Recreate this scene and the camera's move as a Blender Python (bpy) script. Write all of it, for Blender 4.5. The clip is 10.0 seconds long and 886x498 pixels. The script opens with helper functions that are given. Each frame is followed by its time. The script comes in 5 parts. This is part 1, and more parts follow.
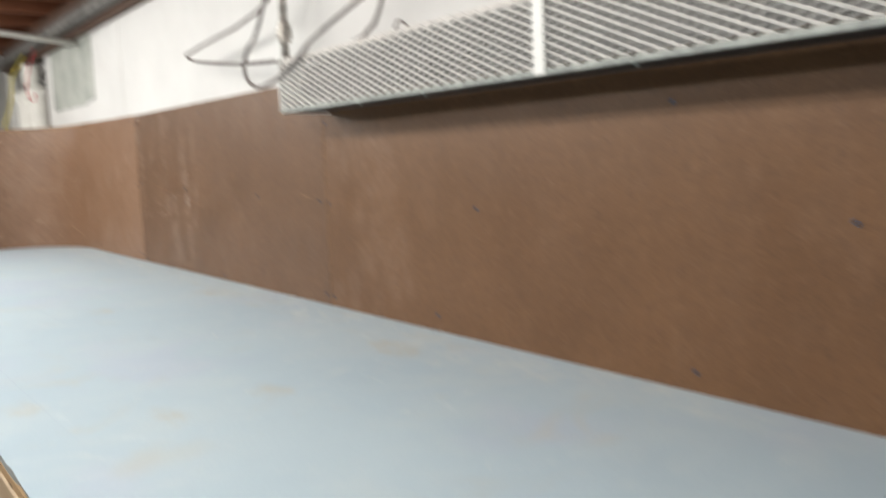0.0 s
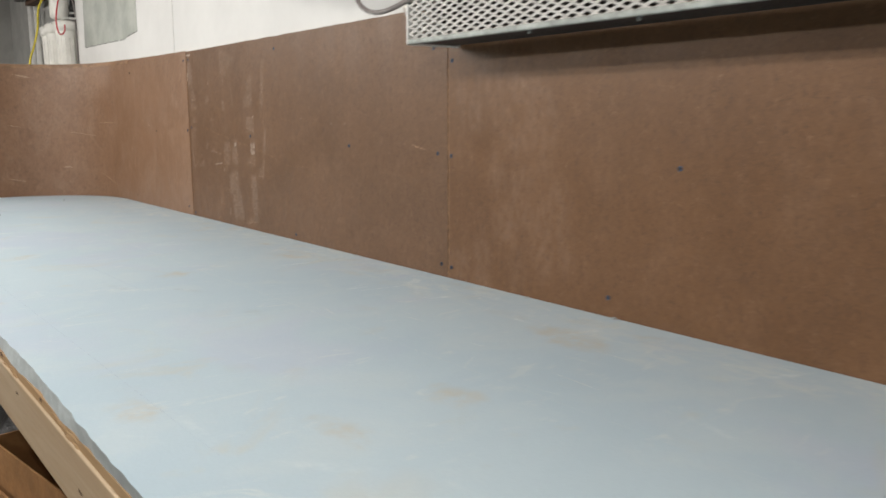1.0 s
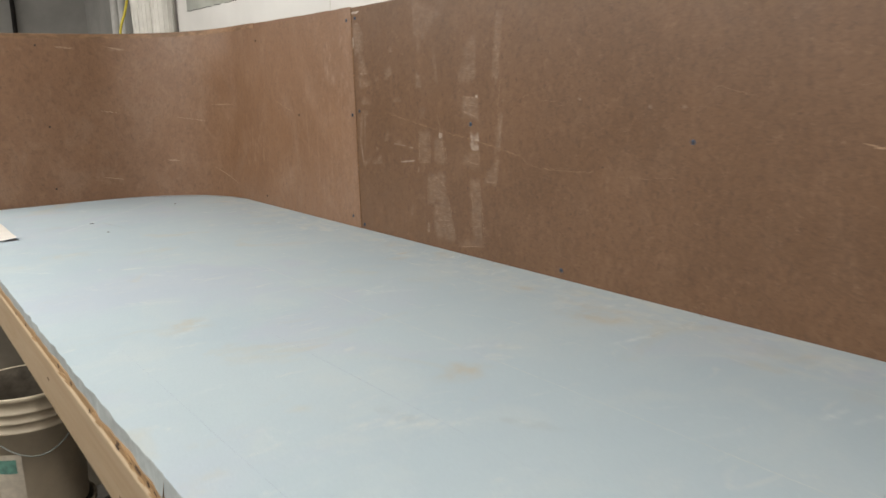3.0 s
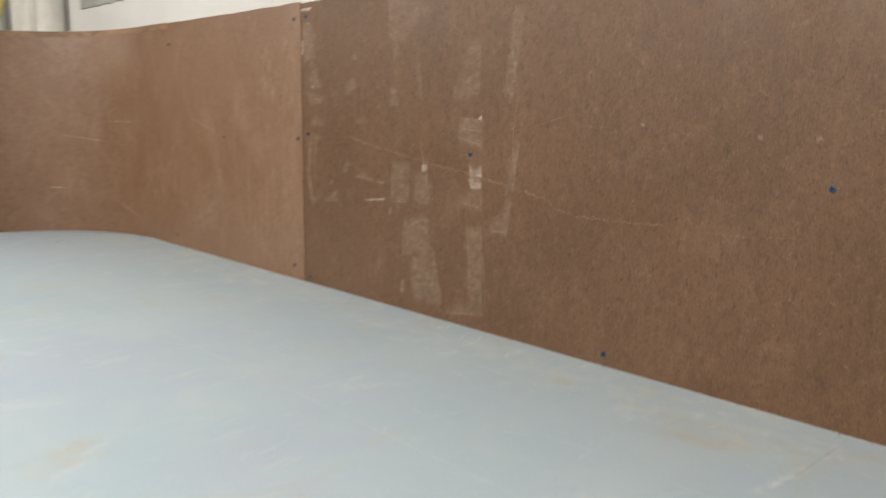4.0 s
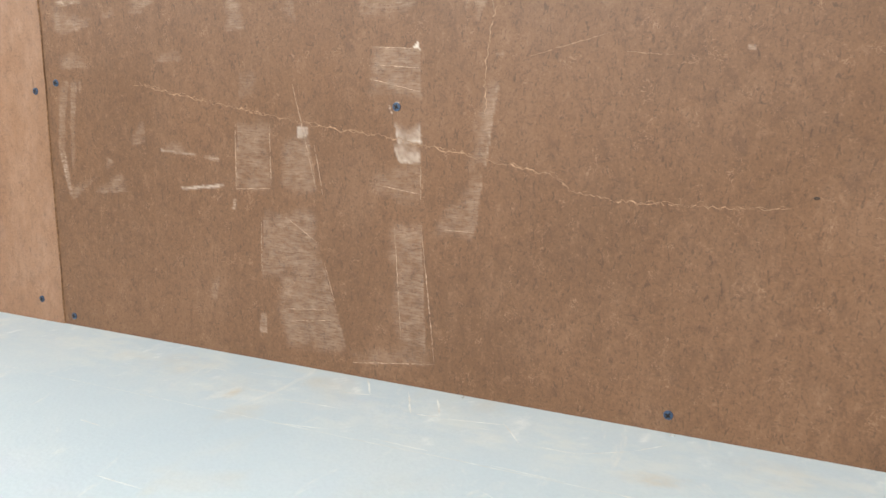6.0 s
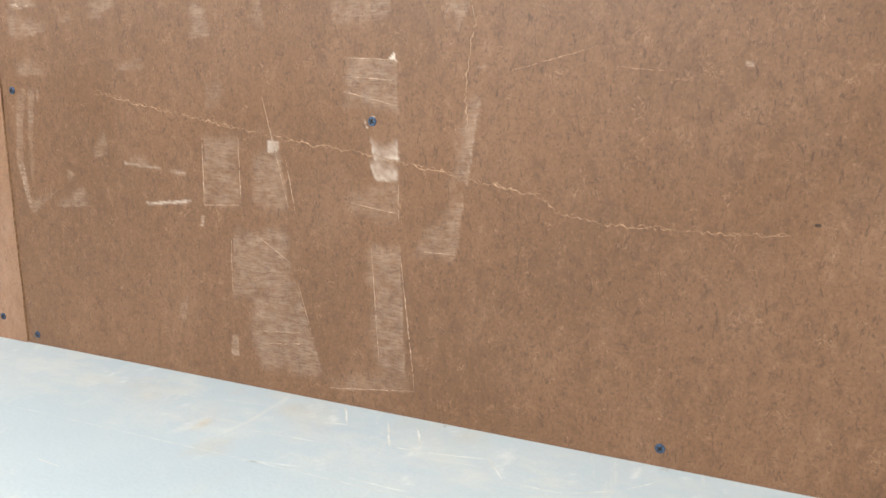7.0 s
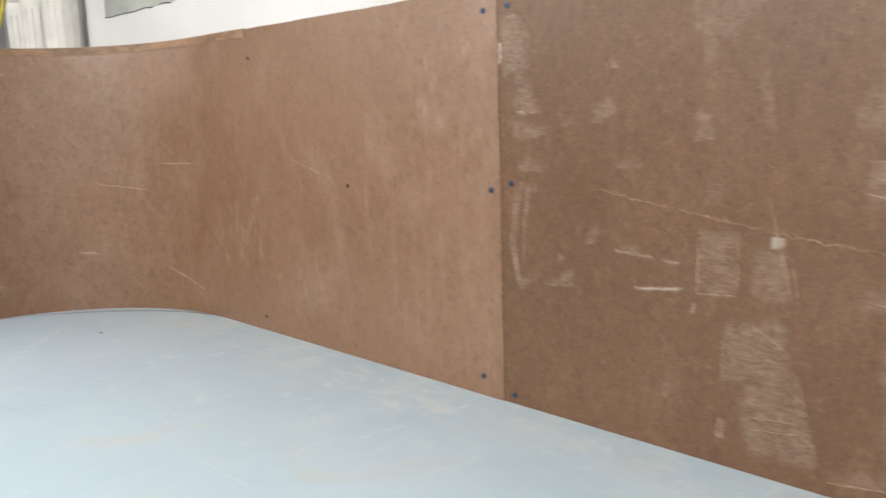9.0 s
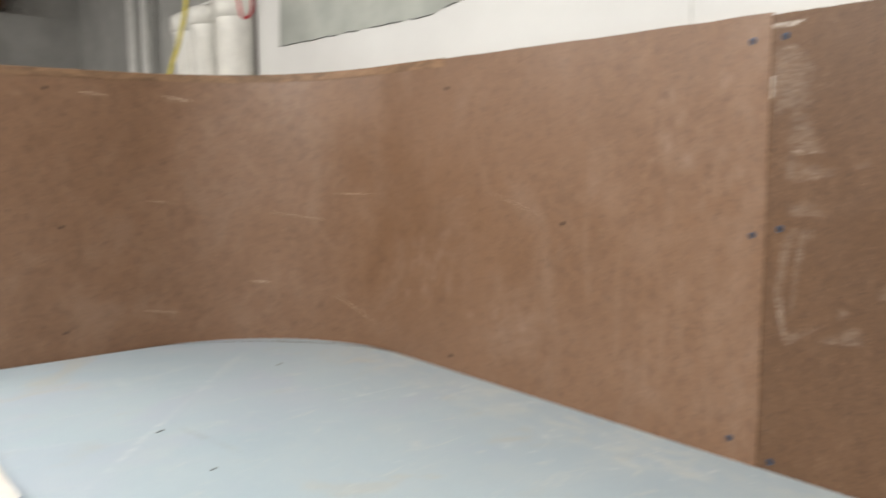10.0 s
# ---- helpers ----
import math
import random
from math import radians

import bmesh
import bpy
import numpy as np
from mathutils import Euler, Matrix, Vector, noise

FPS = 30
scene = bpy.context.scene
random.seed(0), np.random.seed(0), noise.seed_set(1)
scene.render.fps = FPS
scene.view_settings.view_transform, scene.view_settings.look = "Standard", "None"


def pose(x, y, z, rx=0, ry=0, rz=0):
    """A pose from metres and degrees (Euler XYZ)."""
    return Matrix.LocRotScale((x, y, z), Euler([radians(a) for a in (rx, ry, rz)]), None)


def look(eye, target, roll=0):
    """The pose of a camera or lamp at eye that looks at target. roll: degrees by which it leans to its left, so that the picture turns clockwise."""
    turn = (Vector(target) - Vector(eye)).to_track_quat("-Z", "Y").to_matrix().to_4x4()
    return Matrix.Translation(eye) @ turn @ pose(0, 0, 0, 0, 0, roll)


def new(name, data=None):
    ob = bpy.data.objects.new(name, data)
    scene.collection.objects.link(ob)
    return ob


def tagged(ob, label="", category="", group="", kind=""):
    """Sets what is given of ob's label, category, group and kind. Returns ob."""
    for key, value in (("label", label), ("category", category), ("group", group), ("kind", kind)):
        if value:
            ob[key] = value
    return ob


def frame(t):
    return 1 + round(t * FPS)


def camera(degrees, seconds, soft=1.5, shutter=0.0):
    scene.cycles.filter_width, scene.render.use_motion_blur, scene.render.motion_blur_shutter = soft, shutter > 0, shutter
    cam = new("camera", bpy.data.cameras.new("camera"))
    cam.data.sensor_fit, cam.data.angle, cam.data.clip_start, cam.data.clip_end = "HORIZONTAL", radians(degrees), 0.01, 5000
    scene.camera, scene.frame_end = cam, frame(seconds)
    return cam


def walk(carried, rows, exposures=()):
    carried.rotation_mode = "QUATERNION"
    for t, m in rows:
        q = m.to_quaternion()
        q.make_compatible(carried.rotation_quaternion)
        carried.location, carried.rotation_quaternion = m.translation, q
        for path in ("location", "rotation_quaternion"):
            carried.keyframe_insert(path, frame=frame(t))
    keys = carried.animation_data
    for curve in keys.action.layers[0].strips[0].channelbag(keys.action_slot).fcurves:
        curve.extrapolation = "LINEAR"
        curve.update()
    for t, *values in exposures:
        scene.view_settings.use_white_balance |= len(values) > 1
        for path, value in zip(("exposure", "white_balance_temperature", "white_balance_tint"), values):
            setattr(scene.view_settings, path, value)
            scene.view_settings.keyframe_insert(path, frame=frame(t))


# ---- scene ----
cam = camera(57.1, 10.0, 1.5, 0.5)
PATH = [
    (-0.034, (-1.091, -3.534, 1.392), (0.137, -1.977, 1.128), -2.4),
    (0, (-1.085, -3.52, 1.392), (0.119, -1.94, 1.164), -2.4),
    (0.034, (-1.079, -3.506, 1.393), (0.117, -1.918, 1.177), -2.4),
    (0.1, (-1.063, -3.478, 1.395), (0.152, -1.905, 1.17), -2.4),
    (0.2, (-1.052, -3.431, 1.399), (0.163, -1.859, 1.169), -2.5),
    (0.5, (-1.052, -3.289, 1.379), (0.16, -1.718, 1.133), -1.2),
    (1, (-1.14, -3.049, 1.363), (0.064, -1.485, 1.045), -0.2),
    (1.5, (-1.145, -2.829, 1.361), (0.039, -1.258, 1.003), -1.1),
    (2, (-1.066, -2.536, 1.366), (-0.01, -0.877, 1.001), -2.4),
    (2.5, (-1.11, -2.287, 1.391), (-0.025, -0.65, 1.016), -2.7),
    (2.7, (-1.138, -2.197, 1.402), (-0.04, -0.57, 1.015), -2.7),
    (3.8, (-1.011, -1.635, 1.372), (0.174, -0.07, 0.993), 2.8),
    (3.9, (-0.997, -1.6, 1.371), (0.295, -0.068, 1.015), 0.6),
    (4, (-0.984, -1.565, 1.369), (0.335, -0.096, 1.05), 0.6),
    (4.1, (-0.984, -1.527, 1.371), (0.391, -0.146, 1.053), 0.8),
    (4.5, (-0.991, -1.371, 1.383), (0.661, -0.298, 1.036), 2.0),
    (5, (-0.932, -1.218, 1.354), (0.842, -0.361, 1.013), 0.4),
    (5.5, (-0.807, -1.034, 1.347), (0.944, -0.147, 0.962), -0.5),
    (5.6, (-0.775, -1.013, 1.368), (0.943, -0.091, 0.922), -1.7),
    (5.7, (-0.778, -0.986, 1.319), (0.989, -0.126, 0.946), 0.4),
    (6.8, (-0.714, -0.947, 1.348), (1.06, -0.125, 0.924), 0.2),
    (7, (-0.716, -0.944, 1.355), (1.059, -0.128, 0.929), 0.2),
    (7.4, (-0.73, -0.937, 1.403), (0.966, 0.01, 0.925), -1.5),
    (7.5, (-0.744, -0.926, 1.417), (0.901, 0.112, 0.954), -2.2),
    (7.9, (-0.815, -0.884, 1.41), (0.726, 0.344, 1.066), -1.9),
    (8, (-0.827, -0.876, 1.416), (0.684, 0.389, 1.072), -2.3),
    (8.5, (-0.849, -0.868, 1.41), (0.564, 0.51, 1.087), -1.7),
    (8.8, (-0.862, -0.847, 1.42), (0.508, 0.573, 1.094), -1.9),
    (9, (-0.886, -0.807, 1.42), (0.474, 0.627, 1.114), -1.8),
    (9.4, (-0.966, -0.712, 1.434), (0.348, 0.77, 1.156), -1.3),
    (9.5, (-1.006, -0.683, 1.433), (0.275, 0.83, 1.17), -1.3),
    (9.6, (-1.017, -0.645, 1.428), (0.198, 0.924, 1.184), -1.1),
    (9.9, (-1.022, -0.585, 1.423), (0.165, 1.006, 1.185), -0.4),
    (10, (-1.013, -0.587, 1.428), (0.217, 0.974, 1.203), -0.4),
]
# seconds, stops, kelvin, tint of the camera's own settings
EXPOSURES = [(0.0, 0.03, 6500, 10), (0.5, 0.09, 6500, 10), (1.0, -0.23, 6550, 10), (1.5, -0.31, 6610, 10), (2.5, -0.37, 6720, 10), (4.0, -0.31, 6820, 10), (4.5, 0.08, 6650, 10), (5.0, 0.33, 6600, 10), (5.5, 0.39, 6600, 10), (7.0, 0.57, 6600, 11), (8.0, 0.36, 6250, 10), (9.0, 0.08, 6350, 10), (9.5, 0.09, 6400, 10), (10.0, -0.17, 6610, 10)]
walk(cam, [(t, look(eye, target, roll)) for t, eye, target, roll in PATH], EXPOSURES)

# ---- world, lights ----
world = bpy.data.worlds.new("room_air")
scene.world = world
world.use_nodes = True
world.node_tree.nodes["Background"].inputs[0].default_value = (0.6, 0.65, 0.7, 1)
world.node_tree.nodes["Background"].inputs[1].default_value = 0.05

TABLE, FLOOR, TOP = 0.997, -0.15, 1.612     # foam surface, concrete floor, upper edge of the backdrop
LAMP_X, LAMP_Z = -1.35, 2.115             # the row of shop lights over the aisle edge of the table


# unseen fixtures with two bare tubes: place in plan, and how bright the tubes are; the LAMP_X row follows from the
# heater's shadow, the last three are added fill
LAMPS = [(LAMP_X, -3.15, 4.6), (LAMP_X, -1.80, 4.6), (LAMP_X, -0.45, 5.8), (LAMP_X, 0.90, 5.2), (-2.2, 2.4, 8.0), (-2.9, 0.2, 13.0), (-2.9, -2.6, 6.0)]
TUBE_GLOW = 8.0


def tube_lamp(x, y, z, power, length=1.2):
    """An unseen area lamp beside a bare tube, for what it throws down and across the table."""
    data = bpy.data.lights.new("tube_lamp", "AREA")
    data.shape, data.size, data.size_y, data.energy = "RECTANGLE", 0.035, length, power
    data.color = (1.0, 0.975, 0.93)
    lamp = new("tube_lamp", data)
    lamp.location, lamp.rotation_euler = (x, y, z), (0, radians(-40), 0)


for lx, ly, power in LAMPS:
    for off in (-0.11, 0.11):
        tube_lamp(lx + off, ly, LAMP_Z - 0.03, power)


# ---- materials ----
class Nodes:
    """A small hand for wiring node materials."""

    def __init__(self, name):
        self.mat = bpy.data.materials.new(name)
        self.mat.use_nodes = True
        self.tree = self.mat.node_tree
        self.bsdf = self.tree.nodes["Principled BSDF"]
        self.out = self.tree.nodes["Material Output"]
        self.coord = self.tree.nodes.new("ShaderNodeTexCoord")

    def add(self, kind, **settings):
        node = self.tree.nodes.new(kind)
        for key, value in settings.items():
            if key == "operation":
                node.operation = value
            elif key == "blend_type":
                node.blend_type = value
        return node

    def link(self, a, b):
        self.tree.links.new(a, b)

    def put(self, value, socket):
        if hasattr(value, "is_output"):
            self.link(value, socket)
        elif isinstance(value, tuple) and len(value) == 3 and socket.type == "RGBA":
            socket.default_value = (*value, 1)
        else:
            socket.default_value = value

    def scaled(self, scale, source="Object"):
        m = self.add("ShaderNodeMapping")
        self.link(self.coord.outputs[source], m.inputs["Vector"])
        m.inputs["Scale"].default_value = scale
        return m.outputs[0]

    def noise(self, scale, detail=4.0, rough=0.55, stretch=(1, 1, 1), distort=0.0, source="Object"):
        n = self.add("ShaderNodeTexNoise")
        self.link(self.scaled(stretch, source), n.inputs["Vector"])
        n.inputs["Scale"].default_value, n.inputs["Detail"].default_value = scale, detail
        n.inputs["Roughness"].default_value, n.inputs["Distortion"].default_value = rough, distort
        return n.outputs["Fac"]

    def ramp(self, value, low, high, a=0.0, b=1.0):
        n = self.add("ShaderNodeMapRange")
        n.interpolation_type = "SMOOTHSTEP"
        self.link(value, n.inputs["Value"])
        for key, v in (("From Min", low), ("From Max", high), ("To Min", a), ("To Max", b)):
            n.inputs[key].default_value = v
        return n.outputs[0]

    def math(self, op, a, b=0.0):
        n = self.add("ShaderNodeMath", operation=op)
        self.put(a, n.inputs[0])
        self.put(b, n.inputs[1])
        return n.outputs[0]

    def mix(self, factor, a, b, blend="MIX"):
        n = self.add("ShaderNodeMix", blend_type=blend)
        n.data_type = "RGBA"
        self.put(factor, n.inputs[0])
        self.put(a, n.inputs[6])
        self.put(b, n.inputs[7])
        return n.outputs[2]

    def random(self):
        return self.add("ShaderNodeObjectInfo").outputs["Random"]

    def bump(self, height, distance, strength=1.0):
        n = self.add("ShaderNodeBump")
        self.link(height, n.inputs["Height"])
        n.inputs["Distance"].default_value, n.inputs["Strength"].default_value = distance, strength
        self.link(n.outputs[0], self.bsdf.inputs["Normal"])

    def done(self, color, rough=0.5, metal=0.0, alpha=None, spec=0.5):
        self.put(color, self.bsdf.inputs["Base Color"])
        self.put(rough, self.bsdf.inputs["Roughness"])
        self.put(metal, self.bsdf.inputs["Metallic"])
        self.put(spec, self.bsdf.inputs["Specular IOR Level"])
        if alpha is not None:
            self.put(alpha, self.bsdf.inputs["Alpha"])
        return self.mat


def worn(n, col, name, color, strength, low, high, scale, stretch):
    """Lays wear over a colour where the surface carries it, broken up by brushed grain."""
    a = n.add("ShaderNodeAttribute")
    a.attribute_name = name
    grain = n.ramp(n.noise(scale, 5, 0.72, stretch), low, high)
    return n.mix(n.math("MULTIPLY", n.math("MULTIPLY", a.outputs["Fac"], grain), strength), col, color)


def hardboard(name, base, dark, pale, streak, flecked=1.0, gloss=0.42, matt=0.40):
    """Pressed wood fibre: dark flecks, pale worm-like fibres, a rubbed gloss."""
    n = Nodes(name)
    fleck_dark, soot = (0.060, 0.031, 0.020), (0.045, 0.025, 0.017)
    blotch = n.noise(4.0, 5, 0.62)
    rubbed = n.noise(13.0, 6, 0.68, (1, 1, 0.6), 0.4)
    streaks = n.noise(34.0, 4, 0.6, (1, 1, 0.10))
    mottle = n.noise(74.0, 5, 0.72, (1, 1, 0.75), 0.6)
    fleck = n.noise(150.0, 3, 0.6, (1, 1.7, 0.7), 1.2)
    cross = n.noise(150.0, 3, 0.6, (1, 0.8, 1.7), 1.2)
    fibre = n.noise(330.0, 3, 0.7)
    worm = n.math("ABSOLUTE", n.math("SUBTRACT", n.noise(70.0, 2, 0.5, distort=2.2), 0.5))
    where = n.noise(38.0, 3, 0.6)
    col = n.mix(n.ramp(blotch, 0.34, 0.66), base, dark)
    col = n.mix(n.ramp(rubbed, 0.50, 0.76, 0.0, streak), col, pale)
    col = n.mix(n.ramp(streaks, 0.56, 0.74, 0.0, streak * 0.4), col, pale)
    patches = n.noise(31.0, 6, 0.70, (1, 1, 0.8), 0.8)
    col = n.mix(n.ramp(patches, 0.52, 0.74, 0.0, max(0.0, streak - 0.2)), col, pale)
    col = n.mix(n.ramp(patches, 0.44, 0.26, 0.0, max(0.0, streak - 0.2)), col, dark)
    if streak > 0.4:
        # handled surface: greyish-pink haze, darker unworn islands
        haze = n.noise(7.5, 6, 0.72, (1, 1, 0.7), 0.7)
        col = n.mix(n.ramp(haze, 0.48, 0.70, 0.0, 0.60), col, (0.295, 0.186, 0.124))
        col = n.mix(n.ramp(haze, 0.44, 0.27, 0.0, 0.55), col, (0.172, 0.088, 0.044))
    col = n.mix(n.ramp(mottle, 0.48, 0.70, 0.0, 0.42 * flecked), col, fleck_dark)
    col = n.mix(n.ramp(mottle, 0.46, 0.24, 0.0, 0.46 * flecked), col, pale)
    col = n.mix(n.ramp(fleck, 0.57, 0.70, 0.0, 0.66 * flecked), col, soot)
    col = n.mix(n.ramp(cross, 0.59, 0.72, 0.0, 0.54 * flecked), col, soot)
    col = n.mix(n.ramp(fibre, 0.48, 0.74, 0.0, 0.50 * flecked), col, fleck_dark)
    col = n.mix(n.ramp(fibre, 0.44, 0.24, 0.0, 0.48 * flecked), col, pale)
    thread = n.math("MULTIPLY", n.ramp(worm, 0.020, 0.004), n.ramp(where, 0.54, 0.66))
    col = n.mix(n.math("MULTIPLY", thread, 0.75), col, pale)
    col = worn(n, col, "residue", (0.48, 0.385, 0.31), 1.0, 0.30, 0.66, 290.0, (1, 0.30, 1.9))
    col = worn(n, col, "pale", (0.56, 0.49, 0.42), 1.0, 0.05, 0.35, 120.0, (1, 1, 1))
    col = worn(n, col, "rub", (0.42, 0.290, 0.215), 0.80, 0.30, 0.70, 60.0, (1, 1, 0.5))
    n.bump(n.math("ADD", fibre, n.math("MULTIPLY", mottle, 1.4)), 0.0004, 0.4)
    return n.done(col, n.ramp(rubbed, 0.35, 0.75, matt, matt + 0.16), spec=gloss)


HB_FLAT = hardboard("tempered_hardboard", (0.1655, 0.0890, 0.0468), (0.1375, 0.0732, 0.0376), (0.2707, 0.1634, 0.0997), 0.26, 0.85, 0.40)
HB_ORANGE = hardboard("orange_hardboard", (0.1720, 0.0852, 0.0368), (0.1440, 0.0702, 0.0296), (0.2700, 0.1530, 0.0860), 0.26, 0.7, 0.40)
HB_CURVED = hardboard("rubbed_hardboard", (0.241, 0.1315, 0.073), (0.218, 0.1165, 0.063), (0.335, 0.206, 0.130), 0.42, 0.66, 0.60, 0.40)


def simple(name, color, rough=0.5, metal=0.0, vary=0.12, scale=25.0, bump=0.0, stretch=(1, 1, 1)):
    n = Nodes(name)
    a = n.noise(scale, 4, 0.6, stretch)
    b = n.noise(scale * 6, 3, 0.6, stretch)
    darker = tuple(c * (1 - 2 * vary) for c in color)
    lighter = tuple(min(1.0, c * (1 + vary)) for c in color)
    col = n.mix(n.ramp(a, 0.3, 0.7), darker, lighter)
    col = n.mix(n.ramp(b, 0.45, 0.75, 0.0, vary * 2), col, darker)
    if bump:
        n.bump(n.math("ADD", a, n.math("MULTIPLY", b, 0.4)), bump)
    return n.done(col, n.ramp(b, 0.3, 0.7, max(0.05, rough - 0.08), min(1.0, rough + 0.08)), metal)


def foam_board():
    n = Nodes("blue_foam_board")
    wide = n.noise(1.7, 4, 0.6)
    patch = n.noise(6.0, 5, 0.65, distort=0.5)
    tan = n.noise(4.3, 4, 0.6, (1, 1.2, 1), 0.8)
    scuffs = n.noise(11.0, 6, 0.75, (0.5, 1.4, 1), 1.5)
    grain = n.noise(260.0, 2, 0.5)
    col = n.mix(n.ramp(wide, 0.3, 0.7), (0.463, 0.585, 0.666), (0.517, 0.632, 0.695))
    col = n.mix(n.ramp(patch, 0.45, 0.70, 0.0, 0.5), col, (0.566, 0.654, 0.688))
    col = n.mix(n.ramp(n.noise(2.6, 3, 0.6, distort=0.6), 0.50, 0.68, 0.0, 0.55), col, (0.505, 0.577, 0.688))
    col = n.mix(n.ramp(tan, 0.58, 0.74, 0.0, 0.45), col, (0.576, 0.572, 0.509))
    col = n.mix(n.ramp(scuffs, 0.57, 0.70, 0.0, 0.60), col, (0.657, 0.716, 0.724))
    col = n.mix(n.ramp(grain, 0.35, 0.75, 0.0, 0.12), col, (0.348, 0.453, 0.514))
    col = worn(n, col, "chalk", (0.668, 0.722, 0.705), 0.80, 0.38, 0.66, 30.0, (1, 0.45, 1))
    col = worn(n, col, "stain", (0.550, 0.492, 0.383), 0.74, 0.30, 0.70, 22.0, (1, 1, 1))
    col = worn(n, col, "smudge", (0.374, 0.433, 0.462), 0.55, 0.30, 0.70, 30.0, (1, 1, 1))
    col = worn(n, col, "scuff", (0.808, 0.865, 0.871), 0.85, 0.34, 0.68, 60.0, (1, 1, 1))
    n.bump(n.math("ADD", grain, n.math("MULTIPLY", patch, 2.0)), 0.0004, 0.5)
    return n.done(col, 0.62)


FOAM = foam_board()
FOAM_EDGE = simple("cut_foam_edge", (0.45, 0.50, 0.51), 0.9, vary=0.08, scale=30, bump=0.002)


def timber(name, color, grain_axis=1, rough=0.55):
    n = Nodes(name)
    stretch = [14, 14, 14]
    stretch[grain_axis] = 0.7
    rings = n.noise(2.2, 5, 0.65, tuple(stretch), 0.8)
    fine = n.noise(14.0, 3, 0.6, tuple(stretch))
    col = n.mix(n.ramp(rings, 0.35, 0.68), color, tuple(c * f for c, f in zip(color, (0.88, 0.81, 0.73))))
    col = n.mix(n.ramp(fine, 0.5, 0.75, 0.0, 0.22), col, tuple(c * 0.55 for c in color))
    n.bump(fine, 0.0006)
    return n.done(col, rough)


PINE = timber("pine_board", (0.47, 0.365, 0.245))
END_PINE = timber("end_pine", (0.47, 0.345, 0.20), 0)
PLY = timber("plywood_edge", (0.40, 0.265, 0.14), 1, 0.7)
BARK = simple("broken_dark_wood", (0.120, 0.070, 0.040), 0.9, vary=0.3, scale=120)
JOIST = timber("old_joist", (0.24, 0.085, 0.038), 0, 0.7)
LEDGER = timber("dark_ledger", (0.10, 0.055, 0.035), 1, 0.75)
WHITE_WALL = simple("white_wall_paint", (0.71, 0.708, 0.69), 0.6, vary=0.025, scale=3.0, bump=0.0008)
GREEN_BOARD = simple("bare_wallboard", (0.42, 0.44, 0.40), 0.8, vary=0.10, scale=6.0)
# tone of the unseen walls, set by how much light they bounce back
UNSEEN_WALL = simple("unseen_wall_paint", (0.42, 0.41, 0.385), 0.8, vary=0.05, scale=3.0, bump=0.001)
GREY_WALL = simple("grey_block_wall", (0.42, 0.42, 0.40), 0.85, vary=0.08, scale=5.0, bump=0.002)
CONCRETE = simple("concrete", (0.20, 0.19, 0.175), 0.85, vary=0.18, scale=4.0, bump=0.002)
CHANNEL_STEEL = simple("dusty_grey_steel", (0.40, 0.425, 0.40), 0.6, 0.1, vary=0.15, scale=40)
GALV = simple("galvanised_sheet", (0.40, 0.45, 0.44), 0.5, 0.4, vary=0.10, scale=40)
MESH_PAINT = simple("mesh_paint", (0.76, 0.735, 0.70), 0.5, 0.15, vary=0.08, scale=60)
WHITE_METAL = simple("white_enamel", (0.80, 0.80, 0.77), 0.4, vary=0.04, scale=30)
DARK_METAL = simple("dark_metal", (0.045, 0.043, 0.042), 0.6, 0.5, vary=0.15, scale=30)
DUSTY_METAL = simple("dusty_channel", (0.17, 0.165, 0.155), 0.65, 0.3, vary=0.2, scale=14)
# heater's inner shade put into the dark colour of fins and back plate
FIN_METAL = simple("shaded_fins", (0.085, 0.072, 0.066), 0.6, 0.2, vary=0.2, scale=20)
PIPE = simple("pipe_metal", (0.50, 0.47, 0.43), 0.45, 0.7, vary=0.2, scale=50)
CABLE = simple("grey_cable", (0.20, 0.175, 0.165), 0.55, vary=0.1, scale=60)
BLUE_SCREW = simple("blue_screw", (0.050, 0.088, 0.155), 0.4, 0.4, vary=0.2, scale=300)
BLACK_SCREW = simple("black_screw", (0.03, 0.025, 0.022), 0.5, 0.4, vary=0.2, scale=300)
KNOT = simple("dark_knot", (0.060, 0.038, 0.026), 0.8, vary=0.3, scale=400)
SCRATCH = simple("scratch_fibres", (0.40, 0.255, 0.16), 0.8, vary=0.2, scale=200)
SCRATCH_PALE = simple("torn_pale_fibres", (0.62, 0.47, 0.34), 0.8, vary=0.2, scale=200)
RAW_EDGE = simple("raw_hardboard_edge", (0.36, 0.215, 0.12), 0.85, vary=0.25, scale=160)
JOINT_STRIP = simple("joint_strip", (0.29, 0.168, 0.090), 0.8, vary=0.2, scale=60)
STRIP = simple("top_strip", (0.285, 0.166, 0.092), 0.6, vary=0.2, scale=22, stretch=(1, 1, 3))
BUCKET = simple("bucket_plastic", (0.62, 0.54, 0.41), 0.45, vary=0.06, scale=12)
DIRTY_BUCKET = simple("soiled_bucket_plastic", (0.46, 0.40, 0.30), 0.6, vary=0.35, scale=16)
# dirty brown, darkened further to put the bucket's inner shade into the colour
BUCKET_INSIDE = simple("dirty_shaded_bucket_inside", (0.13, 0.11, 0.085), 0.8, vary=0.2, scale=14)
BLACK_FILM = simple("black_film", (0.018, 0.018, 0.02), 0.35, vary=0.3, scale=30, bump=0.004)
END_BOARD = simple("grey_brown_board", (0.27, 0.24, 0.195), 0.8, vary=0.1, scale=5)
CARD = simple("cardboard", (0.34, 0.172, 0.064), 0.8, vary=0.10, scale=20)
